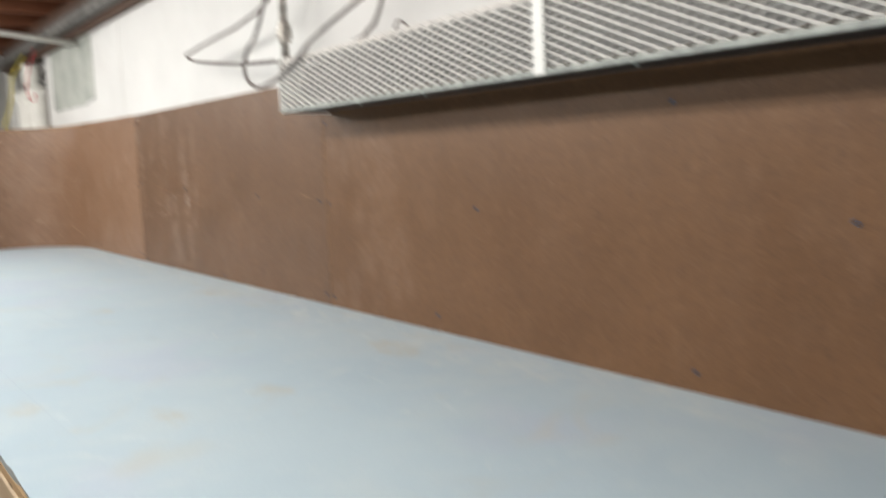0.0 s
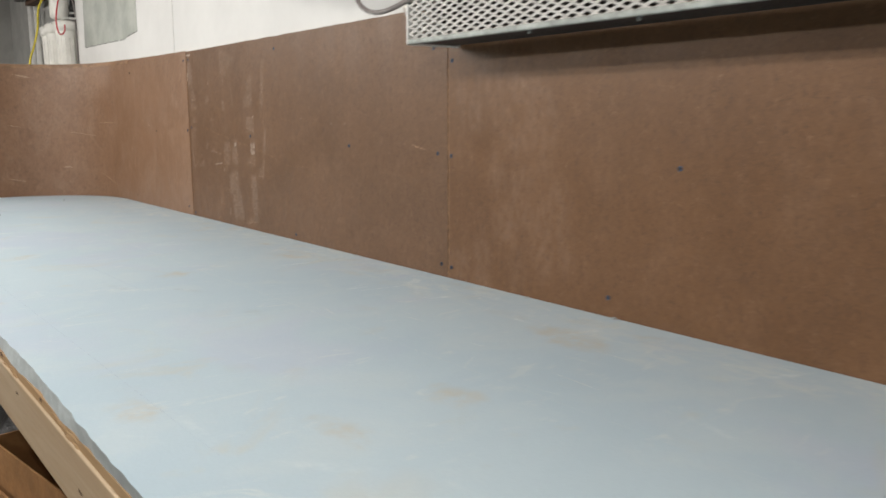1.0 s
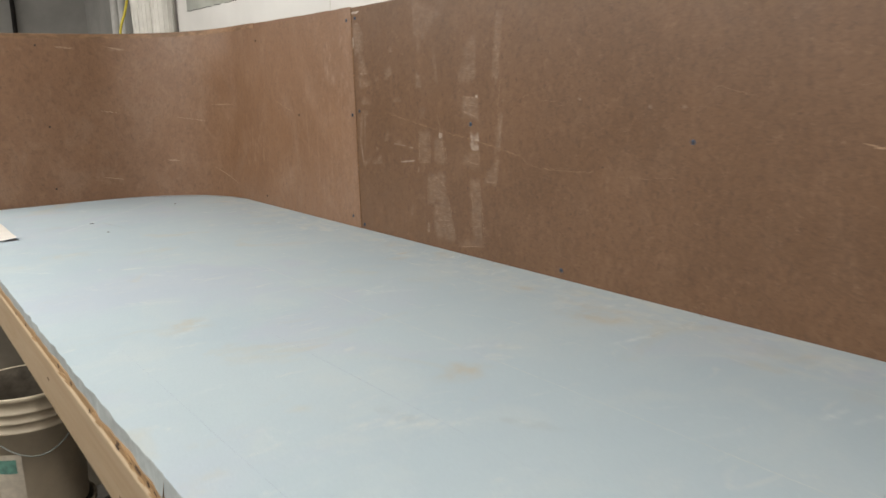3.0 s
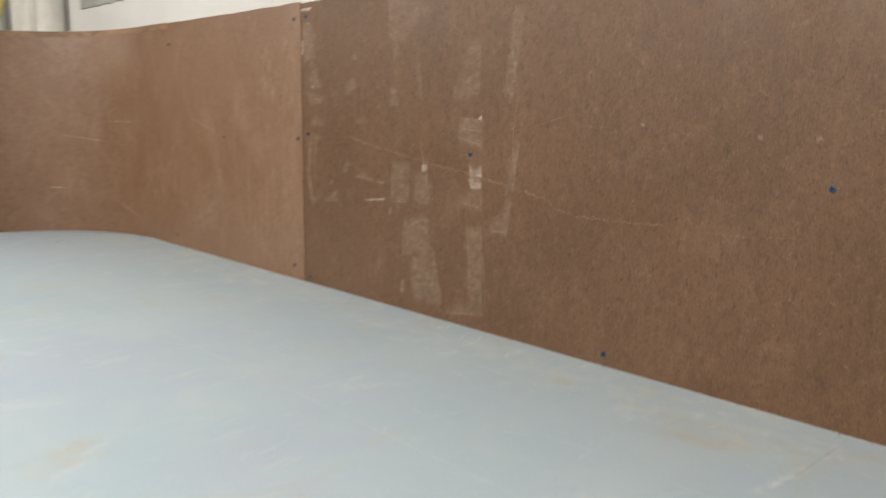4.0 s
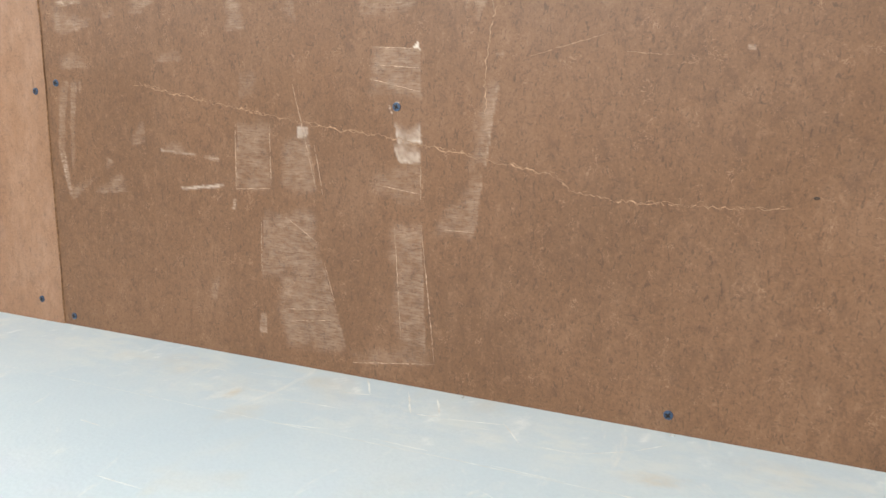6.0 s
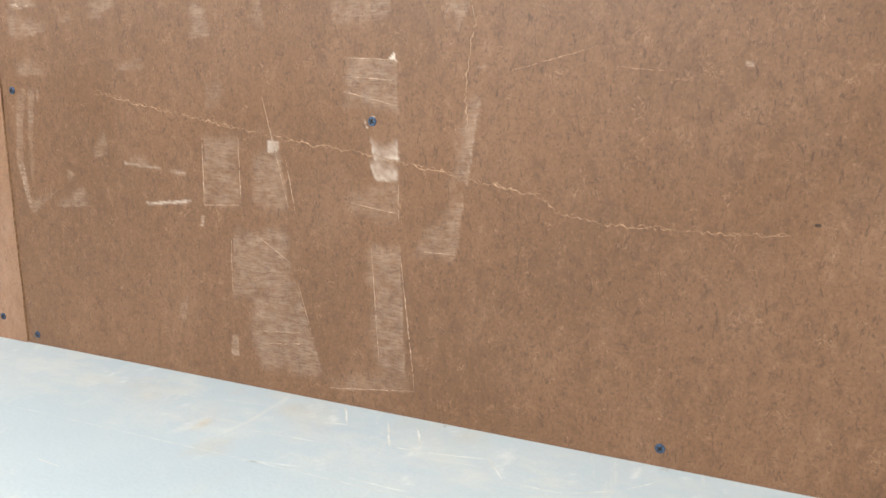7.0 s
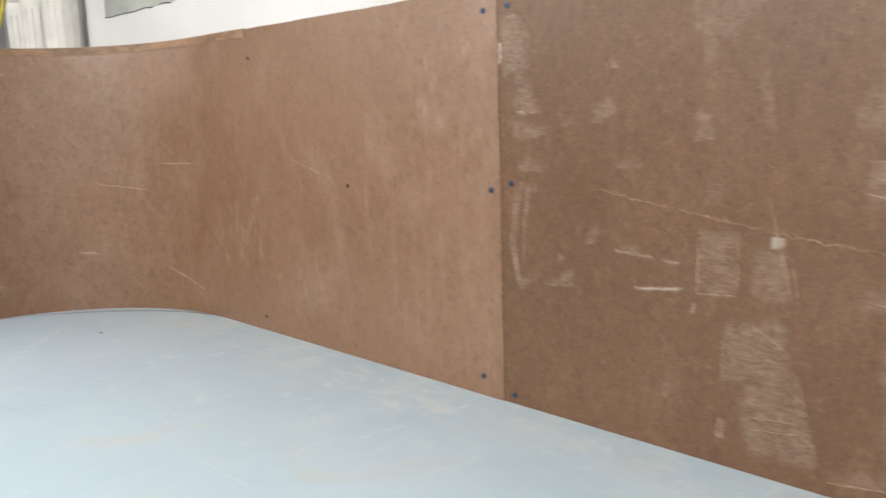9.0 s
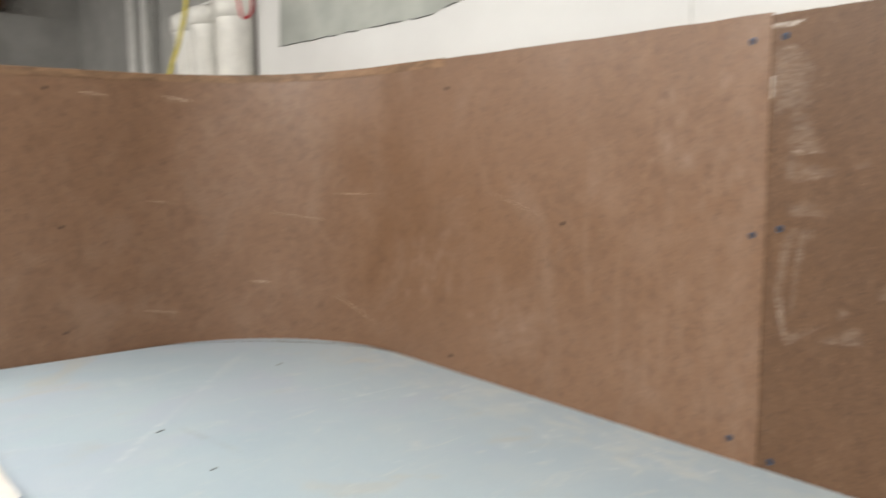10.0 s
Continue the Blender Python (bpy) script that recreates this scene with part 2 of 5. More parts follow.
PAPER = simple("white_paper", (0.82, 0.80, 0.76), 0.7, vary=0.03, scale=20)
BLUE_INK = simple("blue_underside", (0.09, 0.22, 0.42), 0.6, vary=0.2, scale=60)
LABEL = simple("bucket_label", (0.66, 0.60, 0.50), 0.5, vary=0.08, scale=40)
GREEN_INK = simple("green_ink", (0.16, 0.36, 0.30), 0.5, vary=0.15, scale=60)
WHITE_PLASTIC = simple("white_plastic", (0.80, 0.79, 0.74), 0.4, vary=0.05, scale=18)
YELLOW = simple("yellow_jacket", (0.62, 0.52, 0.04), 0.5, vary=0.1, scale=60)
RED = simple("red_jacket", (0.55, 0.03, 0.04), 0.45, vary=0.1, scale=60)
PENCIL = simple("pencil_line", (0.455, 0.55, 0.645), 0.8, vary=0.1, scale=90)
SCUFF_LINE = simple("pale_scuff", (0.72, 0.775, 0.78), 0.8, vary=0.10, scale=70)
PALE_LINE = simple("scored_line", (0.66, 0.725, 0.735), 0.8, vary=0.08, scale=90)
JOINT_DARK = simple("joint_shade", (0.13, 0.14, 0.14), 0.9, vary=0.2, scale=60)
STAIN_LINE = simple("joint_grime", (0.48, 0.44, 0.36), 0.8, vary=0.2, scale=90)


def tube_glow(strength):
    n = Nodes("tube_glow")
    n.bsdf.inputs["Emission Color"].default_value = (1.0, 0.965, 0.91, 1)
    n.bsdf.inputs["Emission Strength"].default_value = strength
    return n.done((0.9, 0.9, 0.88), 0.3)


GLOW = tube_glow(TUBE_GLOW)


# ---- mesh helpers ----
def part(name, bm, material, parent=None, label="", smooth=False):
    mesh = bpy.data.meshes.new(name)
    bm.to_mesh(mesh)
    bm.free()
    for m in material if isinstance(material, list) else [material]:
        mesh.materials.append(m)
    if smooth:
        for p in mesh.polygons:
            p.use_smooth = True
    ob = new(name, mesh)
    ob.parent = parent
    if label:
        tagged(ob, label)
    return ob


def box(x0, x1, y0, y1, z0, z1, bevel=0.0, bm=None):
    bm = bm or bmesh.new()
    made = bmesh.ops.create_cube(bm, size=1.0)["verts"]
    for v in made:
        v.co = Vector(((x0 + x1) / 2 + v.co.x * (x1 - x0), (y0 + y1) / 2 + v.co.y * (y1 - y0), (z0 + z1) / 2 + v.co.z * (z1 - z0)))
    if bevel:
        edges = list({e for v in made for e in v.link_edges})
        bmesh.ops.bevel(bm, geom=edges, offset=bevel, segments=2, affect="EDGES", profile=0.5)
    return bm


def tube(points, radius, sides=10, bm=None, closed_ends=True):
    """A round bar along points; radius may be one number or one for each point."""
    bm = bm or bmesh.new()
    pts = [Vector(p) for p in points]
    radii = radius if isinstance(radius, (list, tuple)) else [radius] * len(pts)
    rings, side = [], None
    for i, p in enumerate(pts):
        d = (pts[min(i + 1, len(pts) - 1)] - pts[max(i - 1, 0)]).normalized()
        if side is None:
            side = d.cross(Vector((0.31, 0.52, 0.8))).normalized()
        side = (side - d * side.dot(d)).normalized()
        up = d.cross(side)
        rings.append([bm.verts.new(p + radii[i] * (math.cos(a) * side + math.sin(a) * up)) for a in [2 * math.pi * k / sides for k in range(sides)]])
    for r, q in zip(rings, rings[1:]):
        for k in range(sides):
            bm.faces.new((r[k], r[(k + 1) % sides], q[(k + 1) % sides], q[k]))
    if closed_ends:
        bm.faces.new(rings[0][::-1])
        bm.faces.new(rings[-1])
    return bm


def spun(profile, sides=40, centre=(0, 0, 0), bm=None):
    """A turned body from (radius, height) pairs."""
    bm = bm or bmesh.new()
    c = Vector(centre)
    rings = [[bm.verts.new(c + Vector((r * math.cos(a), r * math.sin(a), z))) for a in [2 * math.pi * k / sides for k in range(sides)]] for r, z in profile]
    for r, q in zip(rings, rings[1:]):
        for k in range(sides):
            bm.faces.new((r[k], r[(k + 1) % sides], q[(k + 1) % sides], q[k]))
    return bm


def smooth_path(points, steps=8):
    """Catmull-Rom through a few points."""
    p = [Vector(q) for q in points]
    p = [2 * p[0] - p[1]] + p + [2 * p[-1] - p[-2]]
    out = []
    for i in range(1, len(p) - 2):
        for k in range(steps):
            t = k / steps
            out.append(0.5 * ((2 * p[i]) + (p[i + 1] - p[i - 1]) * t + (2 * p[i - 1] - 5 * p[i] + 4 * p[i + 1] - p[i + 2]) * t * t + (3 * p[i] - p[i - 1] - 3 * p[i + 1] + p[i + 2]) * t ** 3))
    out.append(p[-2])
    return out


def grain_2d(u, v, seed):
    """Smooth value noise between -1 and 1 on arrays."""
    table = np.random.RandomState(seed).uniform(-1, 1, (64, 64))
    iu, iv = np.floor(u).astype(int), np.floor(v).astype(int)
    fu, fv = u - iu, v - iv
    fu, fv = fu * fu * (3 - 2 * fu), fv * fv * (3 - 2 * fv)
    at4 = lambda a, c: table[a % 64, c % 64]
    return (at4(iu, iv) * (1 - fu) + at4(iu + 1, iv) * fu) * (1 - fv) + (at4(iu, iv + 1) * (1 - fu) + at4(iu + 1, iv + 1) * fu) * fv


class Worn:
    """The wear of one sheet: amounts per point of its face, in the sheet's own two lengths u and v."""

    def __init__(self, u, v, names):
        self.u, self.v = u, v
        self.amount = {name: np.zeros(len(u)) for name in names}

    def lay(self, name, u, v, w, h, strength, turn=0.0, lean=0.0, oval=False, soft=0.25):
        c, s = math.cos(radians(turn)), math.sin(radians(turn))
        du, dv = self.u - u, self.v - v
        near = np.abs(du) + np.abs(dv) < 1.2 * (w + h) + abs(lean)
        du, dv = du[near], dv[near]
        du, dv = c * du + s * dv, -s * du + c * dv
        du = du - lean * dv / h
        size = min(w, h)
        seed = int(abs(u * 977 + v * 613) * 10) % 1000
        f = 2.2 / size
        rag = 0.6 * grain_2d(self.u[near] * f, self.v[near] * f, seed) + 0.4 * grain_2d(self.u[near] * f * 2.7, self.v[near] * f * 2.7, seed + 1)
        if oval:
            r = np.hypot(du / (w / 2), dv / (h / 2))
            m = np.clip((1.0 + 0.35 * rag - r) / 0.75, 0, 1)
        else:
            e = np.minimum(w / 2 - np.abs(du), h / 2 - np.abs(dv)) / size
            m = np.clip((e + 0.14 * rag + 0.05) / soft, 0, 1)
        m = m * m * (3 - 2 * m) * strength
        self.amount[name][near] = np.maximum(self.amount[name][near], m)

    def smear(self, name, corners, strength, crisp):
        """A scraped patch between corners (a convex ring): sharp along the crisp sides, fading out along the others."""
        p = [Vector(c) for c in corners]
        mid = sum(p, Vector((0, 0))) / len(p)
        size = math.sqrt(abs(sum(a.x * c.y - a.y * c.x for a, c in zip(p, p[1:] + p[:1]))) / 2)
        near = np.hypot(self.u - mid.x, self.v - mid.y) < max((c - mid).length for c in p) + 0.02
        u, v = self.u[near], self.v[near]
        seed = int(abs(mid.x * 977 + mid.y * 613) * 10) % 1000
        m = np.full(len(u), float(strength))
        for k, (a, c) in enumerate(zip(p, p[1:] + p[:1])):
            d = (c - a).normalized()
            inward = Vector((-d.y, d.x))
            if inward.dot(mid - a) < 0:
                inward = -inward
            soft = min(0.0024, size * 0.25) if str(k) in crisp else min(0.016, size * 0.5)
            along = (u - a.x) * d.x + (v - a.y) * d.y
            rag = grain_2d(along / (soft * 1.6), np.full(len(u), k + 0.3), seed) * 0.6 + grain_2d(along / (soft * 0.6), np.full(len(u), k + 0.3), seed + 3) * 0.4
            dist = (u - a.x) * inward.x + (v - a.y) * inward.y
            e = np.clip(dist / soft + 0.5 + 0.6 * rag, 0, 1)
            m = m * e * e * (3 - 2 * e)
            if str(k) in crisp:
                m = m * (1 + 0.55 * np.exp(-(dist / 0.0016) ** 2))
        hole = 0.6 * grain_2d(u * 95, v * 130, seed + 5) + 0.4 * grain_2d(u * 260, v * 420, seed + 7)
        m = np.minimum(1.0, m * np.clip(0.92 + 0.85 * hole, 0.10, 1.35))
        self.amount[name][near] = np.maximum(self.amount[name][near], m)

    def keep(self, mesh):
        for name, values in self.amount.items():
            a = mesh.attributes.new(name, "FLOAT", "POINT")
            full = np.zeros(len(mesh.vertices), dtype=np.float32)
            full[:len(values)] = values
            a.data.foreach_set("value", full)


def grid_faces(nu, nv, first=0):
    i, j = np.meshgrid(np.arange(nu - 1), np.arange(nv - 1), indexing="ij")
    a = (first + i * nv + j).ravel()
    return np.stack([a, a + 1, a + nv + 1, a + nv], 1)


def sheet_mesh(name, verts, faces, kinds, smooth, materials):
    mesh = bpy.data.meshes.new(name)
    mesh.from_pydata([tuple(v) for v in verts], [], [tuple(int(k) for k in f) for f in faces])
    mesh.polygons.foreach_set("material_index", np.array(kinds, dtype=np.int32))
    mesh.polygons.foreach_set("use_smooth", np.array(smooth, dtype=bool))
    for m in materials:
        mesh.materials.append(m)
    mesh.update()
    return mesh


def empty(name, label, category, where=(0, 0, 0), group="", kind=""):
    ob = new(name)
    ob.location = where
    ob.empty_display_size = 0.1
    return tagged(ob, label, category, group, kind)


# ---- the room ----
def structure(name, bm, material, label):
    return tagged(part(name, bm, material), label, name.split("_")[0], kind="structure")


structure("floor", box(-4.2, 0.3, -6.2, 3.7, FLOOR - 0.1, FLOOR), CONCRETE, "grey concrete basement floor under the layout")
structure("wall_east", box(0.060, 0.2, -6.2, 3.7, FLOOR, 2.42), GREY_WALL, "grey masonry wall behind the white wallboard")
structure("wall_north", box(-4.2, 0.060, 3.48, 3.7, FLOOR, 2.42), GREY_WALL, "grey painted far wall of the basement")
# south and west walls are out of view, added to close the room
structure("wall_south", box(-4.2, 0.060, -6.2, -6.0, FLOOR, 2.42), UNSEEN_WALL, "pale painted wall behind the aisle")
structure("wall_west", box(-4.2, -4.0, -6.0, 3.48, FLOOR, 2.42), UNSEEN_WALL, "pale painted wall across the aisle")
structure("ceiling", box(-4.2, 0.2, -6.2, 3.7, 2.42, 2.5), JOIST, "reddish brown boards of the floor above")
white_wall = structure("wall_white", box(0.006, 0.0595, -6.0, 1.535, FLOOR, 2.16, 0.002), WHITE_WALL, "white painted wallboard above the backdrop")


def joist(y):
    ob = part("ceiling_joist", box(-4.0, 0.05, y - 0.02, y + 0.02, 2.19, 2.42, 0.002), JOIST)
    return tagged(ob, "reddish brown wooden ceiling joist", "joist", "ceiling joists")


for k in range(21):
    joist(-5.4 + k * 0.406)
tagged(part("ledger_board", box(-0.045, 0.004, -6.0, 2.45, 2.03, 2.19, 0.003), LEDGER), "dark brown ledger board along the wall under the joists", "ledger")

# bare wallboard left unpainted, with a ragged lower edge
bm = bmesh.new()
ring, steps = [], 44
for k in range(steps + 1):
    y = 0.560 + (1.392 - 0.560) * k / steps
    z = 1.708 + 0.010 * (y - 0.56) / 0.83 + 0.004 * noise.noise((y * 30, 0, 0)) + (0.022 * (1 - (y - 0.560) / 0.16) ** 0.5 if y < 0.720 else 0)
    ring.append((y, z))
ring += [(1.37, 2.028), (0.560, 2.028)]
face = bm.faces.new([bm.verts.new((0.0048, y, z)) for y, z in ring])
for v in bmesh.ops.extrude_face_region(bm, geom=[face])["geom"]:
    if isinstance(v, bmesh.types.BMVert):
        v.co.x += 0.0010
bmesh.ops.recalc_face_normals(bm, faces=bm.faces)
torn = bmesh.new()
for (ya, za), (yb, zb) in zip(ring[:steps], ring[1:steps + 1]):
    if noise.noise((ya * 18, 5, 0)) > -0.15:
        tube([(0.0046, ya, za), (0.0046, yb, zb)], 0.0010 + 0.0008 * abs(noise.noise((ya * 40, 2, 0))), 5, torn)
part("torn_edge", torn, DARK_METAL, white_wall, "dark torn paper edge under the bare patch")
part("bare_patch", bm, GREEN_BOARD, white_wall, "bare grey-green wallboard left unpainted")
part("joint_line", box(0.0048, 0.0065, 0.128, 0.1305, 1.60, 2.03), simple("joint_shadow", (0.60, 0.59, 0.56), 0.8), white_wall, "hairline wallboard joint")


# ---- the layout table ----
table = empty("layout_table", "long layout table with pale blue foam top and pine fascia", "table", (-0.45, -1.4, FLOOR))
EDGE, BACK = -0.920, -0.0015


def skew(y):
    """How far the open edge runs out of line with the wall."""
    return -0.0085 * (y + 1.5)


def skewed(bm):
    """Lets the open side of a long part follow the edge."""
    for v in bm.verts:
        if v.co.x < -0.5:
            v.co.x += skew(v.co.y)
    return bm


def at(parent, ob):
    """Keep the world place of a mesh under a placed empty."""
    ob.matrix_parent_inverse = parent.matrix_basis.inverted()
    return ob


def place(t):
    """Plan of the backdrop's face, by its length from the overlap seam."""
    turn, r = 0.87, 0.41
    if t <= turn:
        return Vector((0, t)), Vector((-1, 0))
    a = (t - turn) / r
    if a < math.pi / 2:
        return Vector((-r + r * math.cos(a), turn + r * math.sin(a))), Vector((-math.cos(a), -math.sin(a)))
    return Vector((-r - (t - turn - r * math.pi / 2), turn + r)), Vector((0, -1))


def run(y0, y1, step=0.02):
    n = max(2, int(abs(y1 - y0) / step))
    return [y0 + (y1 - y0) * k / n for k in range(n + 1)]


GAP = -1.205
FOAM_WEAR = {}


def back_of(y):
    """Where the foam ends at the back: along the backdrop, then on a slightly tighter curve than its corner."""
    if y <= 0.87:
        return 0.0008 if y < 0 else -0.0012
    a = math.asin(min(1.0, (y - 0.87) / 0.4035))
    return -0.41 + (0.4088 - 0.034 * math.sin(2 * a) ** 1.2) * math.cos(a)


def foam_sheet(ys, seed, step=0.006):
    nu = int(0.9 / step)
    pts = np.zeros((len(ys), nu + 1, 3))
    low = []
    for k, y in enumerate(ys):
        j = 0.0035 * noise.noise((y * 5, seed, 0)) + 0.0022 * noise.noise((y * 26, seed, 2))
        q = 0.004 * noise.noise((y * 7, seed, 5)) + 0.0020 * noise.noise((y * 22, seed, 7))
        j += skew(y)
        set_in = 0.0055 * min(1.0, max(0.0, (-0.85 - y) / 0.35)) * min(1.0, max(-0.7, (y + 2.05) / 0.30))
        pts[k, :, 0] = np.linspace(EDGE + j + set_in, back_of(y), nu + 1)
        pts[k, :, 1], pts[k, :, 2] = y, TABLE
        low.append(((EDGE + j + set_in, y, TABLE), (EDGE + skew(y) + (j - skew(y)) * 0.5 + q + 0.003, y, TABLE - 0.0255)))
    flat = pts.reshape(-1, 3)
    top = grid_faces(len(ys), nu + 1)[:, ::-1]
    n = len(flat)
    edge = np.array([p for pair in low for p in pair])
    side = grid_faces(len(ys), 2, n)
    faces = list(top) + list(side)
    mesh = sheet_mesh("foam_board", np.concatenate([flat, edge]), faces, [0] * len(top) + [1] * len(side), [False] * len(faces), [FOAM, FOAM_EDGE])
    ob = new("foam_board", mesh)
    ob.parent = table
    at(table, ob)
    FOAM_WEAR[seed] = (Worn(flat[:, 0], flat[:, 1], ("stain", "smudge", "scuff", "chalk")), mesh)


foam_sheet(run(-4.6, -2.9, 0.05) + run(-2.9, GAP, 0.006)[1:], 1.0)
foam_sheet(run(GAP, 0.87, 0.006) + [0.87 + 0.4035 * math.sin(math.pi / 2 * k / 50) for k in range(1, 50)], 4.0)
# filler strip of foam in the rounded corner
filler = bm = bmesh.new()
ins, outs = [], []
for k in range(25):
    a = math.pi / 2 * k / 24
    dip = 0.034 * math.sin(2 * a) ** 1.2
    ins.append((-0.41 + (0.4170 - dip) * math.cos(a), 0.87 + (0.4115 - dip) * math.sin(a)))
    outs.append((-0.41 + 0.4092 * math.cos(a), 0.87 + 0.4092 * math.sin(a)))
for z, flip in ((TABLE - 0.0008, False), (TABLE - 0.02, True)):
    ring = [bm.verts.new((x, y, z)) for x, y in ins + outs[::-1]]
    bm.faces.new(ring if flip else ring[::-1])
# the joint's shade drawn as a flat dark strip just above the foam
bm = bmesh.new()
rows = []
for k in range(49):
    a = math.pi / 2 * k / 48
    dip = 0.034 * math.sin(2 * a) ** 1.2
    c, s = math.cos(a), math.sin(a)
    w = 0.0016 + 0.0012 * math.sin(2 * a)
    rows.append([bm.verts.new((-0.41 + (0.4085 - dip + d) * c, 0.87 + (0.4035 - dip + d) * s, TABLE + 0.0005)) for d in (-w, w)])
for p, q in zip(rows, rows[1:]):
    bm.faces.new((p[0], p[1], q[1], q[0]))
at(table, part("open_joint", bm, JOINT_DARK, table, "dark open joint along the corner filler"))
bm = filler
at(table, part("corner_filler", bm, FOAM, table, "narrow foam strip filling the rounded corner"))
at(table, part("plywood_deck", skewed(box(EDGE + 0.002, BACK - 0.004, -4.6, 1.265, 0.9575, 0.9710)), PLY, table, "plywood deck under the foam"))
at(table, part("fascia_board", skewed(box(EDGE - 0.002, EDGE + 0.017, -4.6, 1.27, 0.868, 0.9570, 0.0022)), PINE, table, "pine fascia board along the open edge"))
at(table, part("end_fascia", box(EDGE + skew(1.26) + 0.0175, -0.01, 1.2515, 1.2695, 0.860, 0.9570, 0.002), END_PINE, table, "pine board across the far end"))
# added board: a dim backing where the brighter room would show under the table
at(table, part("end_panel", box(EDGE + skew(1.26) + 0.004, -0.01, 1.2725, 1.2785, FLOOR, 0.9705), END_BOARD, table, "grey-brown board closing the far end"))
for y in run(-4.4, 1.1, 0.8):
    at(table, part("cross_joist", box(EDGE + skew(y) + 0.018, -0.03, y - 0.019, y + 0.019, 0.863, 0.9570, 0.002), PINE, table))
    for x in (-0.07,) if -3.5 < y < 0.9 else (-0.45, -0.07):
        at(table, part("leg", box(x - 0.019, x + 0.019, y + 0.021, y + 0.109, FLOOR, 0.9570, 0.002), PINE, table))


def splinter(y, z, length, seed):
    """A torn bit of the plywood's edge: thin ragged flakes lying along it."""
    rnd = random.Random(seed)
    bm = bmesh.new()
    for _ in range(5):
        yy, zz, ll = y + rnd.uniform(-0.04, 0.04), z + rnd.uniform(-0.006, 0.006), length * rnd.uniform(0.3, 1.0)
        x = EDGE + skew(yy) + 0.0012
        base = [(x, yy, zz - 0.0016), (x - 0.0012, yy + ll * 0.35, zz - 0.0022), (x - rnd.uniform(0.001, 0.0035), yy + ll, zz + rnd.uniform(-0.002, 0.003)), (x - 0.0008, yy + ll * 0.5, zz + 0.0026)]
        ring = [bm.verts.new(p) for p in base]
        back = [bm.verts.new((p[0] + 0.0016, p[1], p[2])) for p in base]
        bm.faces.new(ring)
        for k in range(4):
            bm.faces.new((ring[k], ring[(k + 1) % 4], back[(k + 1) % 4], back[k]))
    at(table, part("splinter", bm, PLY, table, "torn plywood splinters"))


def gouge(y, z, length, seed):
    """A dark ragged hole where the outer ply has broken away."""
    rnd = random.Random(seed)
    bm = bmesh.new()
    n = 9
    ring = []
    for k in range(n):
        a = 2 * math.pi * k / n
        r = rnd.uniform(0.6, 1.1)
        yy = y + 0.5 * length * r * math.cos(a)
        ring.append(bm.verts.new((EDGE + skew(yy) + 0.0012, yy, z + 0.0042 * r * math.sin(a))))
    bm.faces.new(ring)
    back = [bm.verts.new((v.co.x + 0.0004, v.co.y, v.co.z)) for v in ring]
    for k in range(n):
        bm.faces.new((ring[k], ring[(k + 1) % n], back[(k + 1) % n], back[k]))
    at(table, part("gouge", bm, BARK, table, "dark broken spot in the plywood edge"))


for k, y in enumerate((-1.27, -1.22, -1.10, -0.70, -1.95, -2.02, -0.95, -1.62, -0.42)):
    splinter(y, 0.964, 0.045, k)
chips = random.Random(31)
for k in range(20):
    gouge(chips.uniform(-2.3, -0.2) if k < 7 else chips.gauss(-1.15, 0.16), 0.9635 + chips.uniform(-0.005, 0.006), chips.uniform(0.008, 0.035), 50 + k)
# knots and dents in the fascia board
for k, (y, z) in enumerate(((-2.02, 0.905), (-1.34, 0.925), (-1.02, 0.892), (-0.55, 0.918), (-1.66, 0.936))):
    rnd = random.Random(80 + k)
    bm = bmesh.new()
    ring = [bm.verts.new((EDGE + skew(y) - 0.0024, y + 0.012 * rnd.uniform(0.6, 1) * math.cos(2 * math.pi * j / 8), z + 0.0035 * rnd.uniform(0.6, 1) * math.sin(2 * math.pi * j / 8))) for j in range(8)]
    bm.faces.new(ring)
    at(table, part("knot", bm, BARK, table, "dark dent in the pine fascia"))


# ---- the backdrop ----
WEAR = {}


